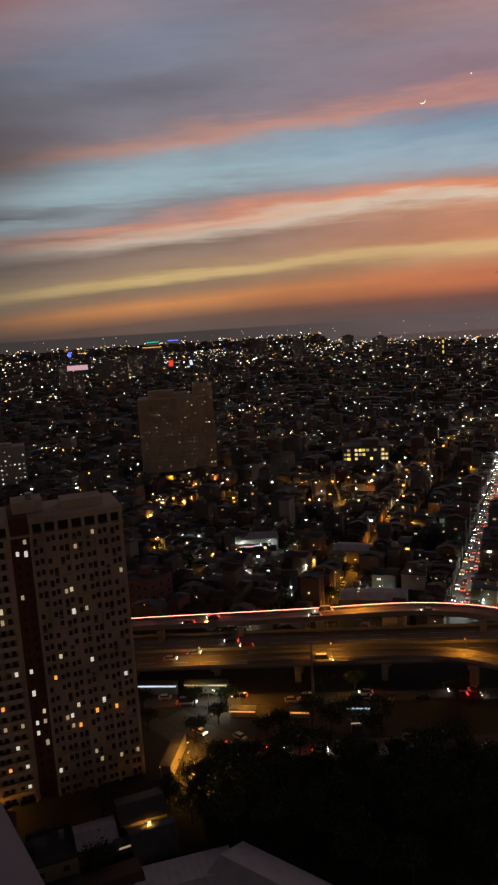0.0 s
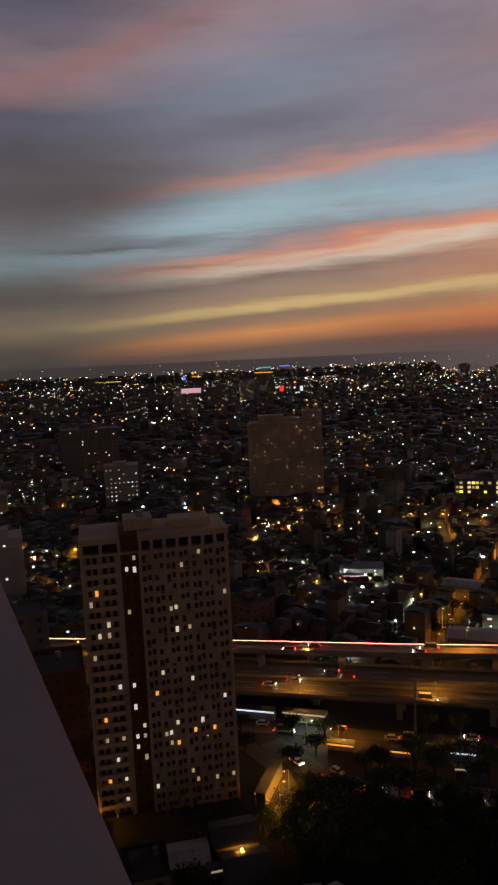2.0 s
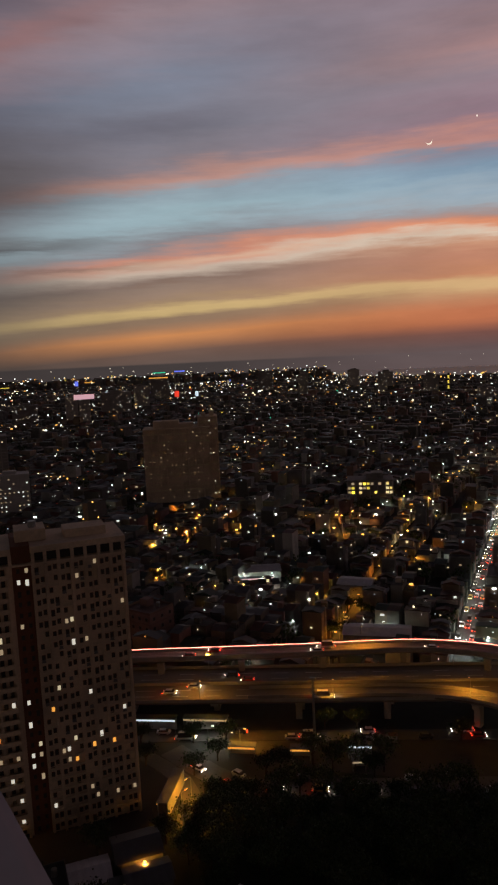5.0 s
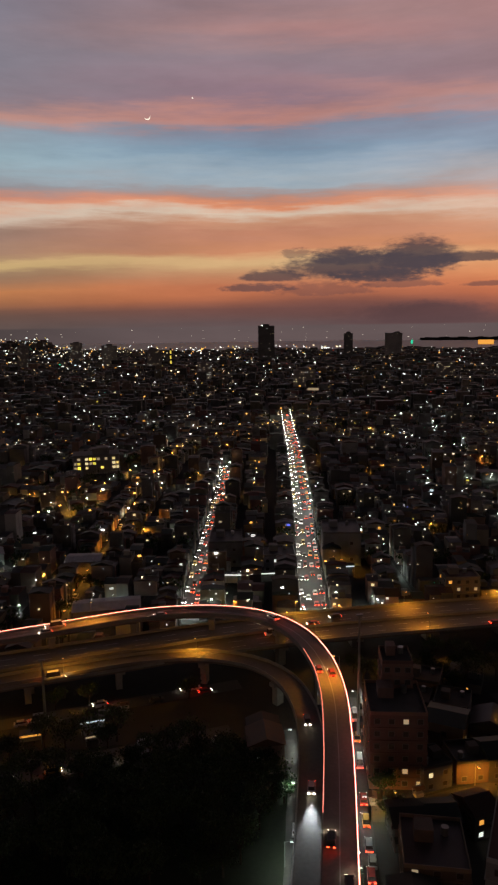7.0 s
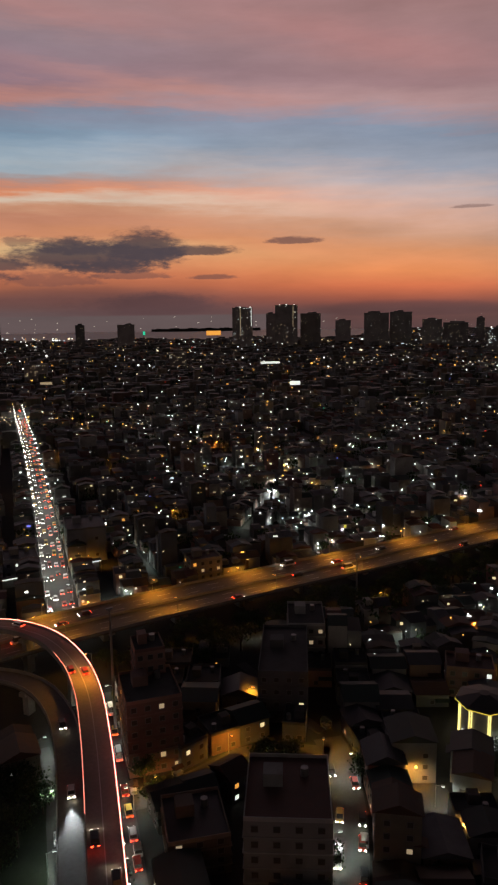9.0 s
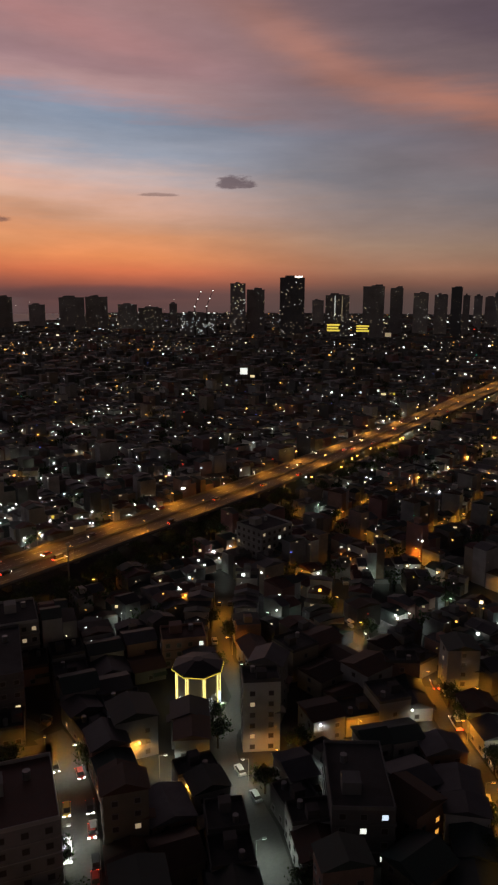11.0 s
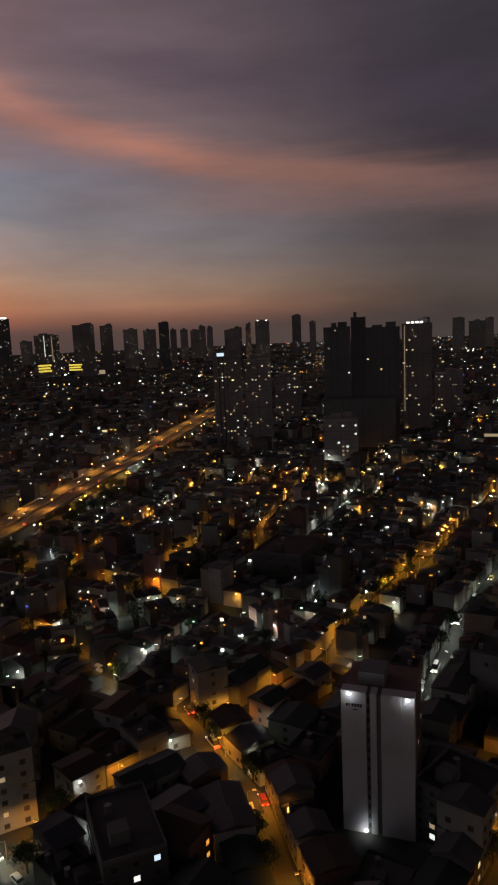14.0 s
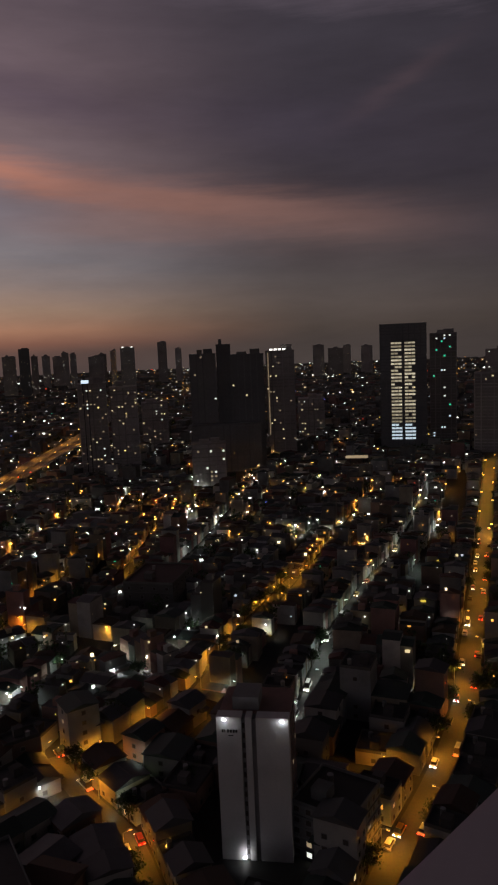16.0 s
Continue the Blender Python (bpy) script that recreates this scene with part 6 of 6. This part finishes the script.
traffic(STREETS[0][0], ((4.4, 1), (1.5, 1), (-1.5, -1), (-4.4, -1)), 0.06, 15, 8, 600)
traffic(STREETS[1][0], ((2.4, 1), (-0.4, 1), (-2.8, -1)), 0.06, 12, 12, 310)
traffic(EXPRESSWAY, ((2.2, 1), (6.0, 1), (10.0, 1), (-2.2, -1), (-6.0, -1), (-10.0, -1)), 8.0, 120, 200, 1000)
traffic(RAMP_UP, ((1.7, 1), (-1.7, 1)), 14.0, 55, 60, 430)
for x, y in ((29.6, 145.2), (35.0, 172.8)):
    u = min(range(1000), key=lambda k: math.dist(at_way(RAMP_LOW, k * 0.2)[:2], (x, y))) * 0.2
    x, y, a = at_way(RAMP_LOW, u)
    copy_thing(CARS[0 if y < 150 else 2], pose(x, y, 9.22, 0, 0, math.degrees(a) + 180))
    if y > 150:
        continue
    beam = bpy.data.lights.new("headlight_beam", "SPOT")
    beam.energy, beam.color, beam.spot_size, beam.spot_blend, beam.shadow_soft_size = 15000.0, (0.86, 0.94, 1.0), radians(38), 0.8, 0.3
    ob = new("headlight_beam", beam)
    ob.matrix_world = look((x - 2.5 * math.cos(a), y - 2.5 * math.sin(a), 10.3), (x - 26 * math.cos(a), y - 26 * math.sin(a), 9.3))
traffic(STREETS[5][0], ((2.4, 1), (-2.4, -1)), 0.06, 26, 20, 300)
traffic(STREETS[8][0], ((2.6, -1), (-2.6, -1)), 0.06, 11, 4, 70)
traffic(STREETS[3][0], ((2.0, 1),), 0.06, 30, 30, 120)
traffic(STREETS[6][0], ((2.0, 1), (-2.0, -1)), 0.06, 26, 10, 260)
traffic(UNDER, ((1.5, 1), (-1.5, -1)), 0.06, 24, 20, 118)
traffic(SERVICE, ((1.5, 1), (-1.5, -1)), 0.06, 34, 5, 420)
traffic(next(p for p, w, k in STREETS if p[0] == (31, 98)), ((1.5, 1), (-1.5, -1)), 0.06, 10, 24, 96)
tagged(new("far_traffic", queued.mesh("far_traffic")), "dense queue of cars with white and red lights on far streets", "traffic", kind="stuff")
for k, c in enumerate(FAR_CARS):
    x, y, a = at_way(STREETS[0][0], 640 + k * 14)
    c.matrix_world = pose(x + math.sin(a) * 2.4, y - math.cos(a) * 2.4, 0.06, 0, 0, math.degrees(a))
for k, c in enumerate(CARS):
    x, y, a = at_way(next(p for p, w, k in STREETS if p[0] == (-80, 185)), 14 + k * 12)
    c.matrix_world = pose(x + math.sin(a) * 2, y - math.cos(a) * 2, 0.06, 0, 0, math.degrees(a))

# ================= trees =================


def tree_proto(seed, h, spread):
    r = random.Random(seed)
    root = thing("tree", pose(0, 0, -80), "dark broad-leaved tree in the dusk", "tree", "trees")
    bm = bmesh.new()
    tube(bm, (0, 0, 0), (0.1, 0.05, h * 0.45), 0.28, 0.18)
    tips = []
    for k in range(6):
        a = k * 1.05 + r.uniform(-0.3, 0.3)
        tip = (math.cos(a) * spread * 0.55, math.sin(a) * spread * 0.55, h * r.uniform(0.6, 0.85))
        tube(bm, (0.1, 0.05, h * r.uniform(0.3, 0.45)), tip, 0.12, 0.04, 6)
        tips.append(tip)
    part("trunk", bm, BARK, root)
    verts, faces = [], []
    for k in range(900):
        t = Vector(r.choice(tips + [(0, 0, h * 0.85)]))
        p = t + Vector((r.gauss(0, 1), r.gauss(0, 1), r.gauss(0, 0.7))) * spread * 0.24
        q = Euler((r.uniform(0, 6), r.uniform(0, 6), r.uniform(0, 6))).to_matrix()
        s = r.uniform(0.18, 0.42)
        n = len(verts)
        verts += [tuple(p + q @ Vector(c) * s) for c in ((-1, 0, 0), (0, -0.55, 0.1), (1, 0, 0), (0, 0.55, 0.1))]
        faces.append((n, n + 1, n + 2, n + 3))
    part("crown", raw("crown", verts, faces, [LEAVES[seed % 2]]), None, root)
    return root


TREES = [tree_proto(k, h, s) for k, (h, s) in enumerate(((8, 4.2), (10, 5), (6.5, 3.4), (11, 4.4)))]
spots = []
for attempt in range(700):
    x, y = rnd.uniform(-66, 26), rnd.uniform(128, 186)
    if math.hypot((x + 20) / 46, (y - 156) / 30) < 1 and clear_of_ways(x, y, 2) and all(math.dist((x, y), q) > 4.5 for q in spots) and math.hypot(x + 33, y - 118) > 17:
        spots.append((x, y))
k = 0
for attempt in range(2500):
    if k >= 110:
        break
    x = rnd.uniform(58, 480)
    y = exp_y(x) - 17 - abs(rnd.gauss(0, 11))
    if clear_of_ways(x, y, 2.5) and all(math.dist((x, y), q) > 4 for q in spots) and all(math.hypot(x - a, y - b) > c * 0.8 for a, b, c in PLOTS):
        spots.append((x, y))
        k += 1
for x, y in ((66, 92), (92, 96), (-72, 120), (-80, 138), (-66, 146), (118, 88), (124, 108), (102, 60), (170, 36), (200, 62), (-88, 122), (-60, 150)):
    spots.append((x, y))
for i, (x, y) in enumerate(spots):
    if i < 4:
        TREES[i].matrix_world = pose(x, y, 0)
    else:
        copy_thing(TREES[rnd.randrange(4)], pose(x, y, 0, 0, 0, rnd.uniform(0, 360)))

def stall_proto(paint, roof, label):
    root = thing("street_stall", pose(0, 0, -70), label, "stall", "street stalls")
    bm = bmesh.new()
    box(bm, -1.1, -0.7, 0, 1.1, 0.7, 1.0)
    part("counter", bm, paint, root)
    hp = Heap([roof])
    hp.gable(0, 0, 2.2, 2.8, 2.2, 0.5, 0, 0)
    part("roof", hp.mesh("roof"), None, root)
    for u in (-1.2, 1.2):
        for v in (-0.9, 0.9):
            bm = bmesh.new()
            tube(bm, (u, v, 0), (u, v, 2.2), 0.04, n=6)
            part("post", bm, METAL, root)
    return root


STALLS = [stall_proto(WALLS[3], ROOFS[0], "small street stall with a rusty sheet roof"), stall_proto(WALLS[0], ROOFS[2], "small street stall with a green sheet roof"),
          stall_proto(CAR_PAINT[0], PALE_ROOF, "small street stall with a pale sheet roof")]
PARKED = [car_proto(p, n, h, label, far_off=True) for p, n, h, label in ((CAR_PAINT[0], 4.3, 1.5, "white car parked at the kerb"), (CAR_PAINT[2], 4.4, 1.5, "dark car parked at the kerb"))]
for c in PARKED:
    for q in list(c.children):
        if q.name.startswith(("headlight", "tail_light")):
            bpy.data.objects.remove(q)
used = set()
for pts, w, lamp in STREETS:
    s = 5.0
    while s < way_length(pts):
        x, y, a = at_way(pts, s)
        if 110 < math.hypot(x, y) < (430 if lamp == "sodium" else 300) and lamp != "traffic":
            for side in (-1, 1):
                r = rnd.random()
                off = w / 2 - 1.0 if r > 0.34 else w / 2 + 0.6
                m = pose(x + math.sin(a) * side * off, y - math.cos(a) * side * off, 0.06 if r > 0.34 else 0.0, 0, 0, math.degrees(a))
                if r < 0.14:
                    copy_thing(TREES[2], m)
                elif r < 0.24:
                    k = rnd.randrange(3)
                    if k in used:
                        copy_thing(STALLS[k], m)
                    else:
                        STALLS[k].matrix_world = m
                        used.add(k)
                elif 0.34 < r < 0.55:
                    k = rnd.randrange(2)
                    if k + 9 in used:
                        copy_thing(PARKED[k], m)
                    else:
                        PARKED[k].matrix_world = m
                        used.add(k + 9)
        s += 10.0 if math.hypot(x, y) < 330 else 17.0
bm = bmesh.new()
c = bm.verts.new((-18, 150, 0.05))
rim = [bm.verts.new((-18 + 52 * math.cos(k * math.tau / 32), 150 + 34 * math.sin(k * math.tau / 32) , 0.05)) for k in range(32)]
for k in range(32):
    bm.faces.new((c, rim[k], rim[(k + 1) % 32]))
tagged(new("park_ground", mesh_of("park_ground", bm, LAWN)), "dark unlit park lawn", "park", kind="structure")

# ================= the terrace edge from which one looks =================
EDGE = pose(0.63 * 0.154, 0.776 * 0.154, 0, 0, 0, -40.8)
root = thing("parapet", EDGE, "pale painted concrete parapet with a hairline crack, along a roof terrace", "parapet", kind="structure")
bm = bmesh.new()
box(bm, -9, -0.42, 113.2, 9, 0.0, 114.5)
bmesh.ops.bevel(bm, geom=bm.edges[:], offset=0.02, segments=2, affect="EDGES")
part("coping", bm, PARAPET, root)
bm = bmesh.new()
pts = [(-2.2 + 0.12 * k, -0.42 + 0.035 * k + 0.012 * math.sin(k * 2.3)) for k in range(10)]
for (x0, y0), (x1, y1) in zip(pts, pts[1:]):
    v = [bm.verts.new(c) for c in ((x0, y0, 114.504), (x1, y1, 114.504), (x1 + 0.002, y1 + 0.006, 114.504), (x0 + 0.002, y0 + 0.006, 114.504))]
    bm.faces.new(v)
part("crack", bm, GREY_PANEL, root)
root = thing("home_tower", EDGE, "plain tall building under the terrace", "building", kind="structure")
bm = bmesh.new()
box(bm, -9, -22, 0, 9, -0.05, 113.2)
part("wall", bm, WALLS[1], root)
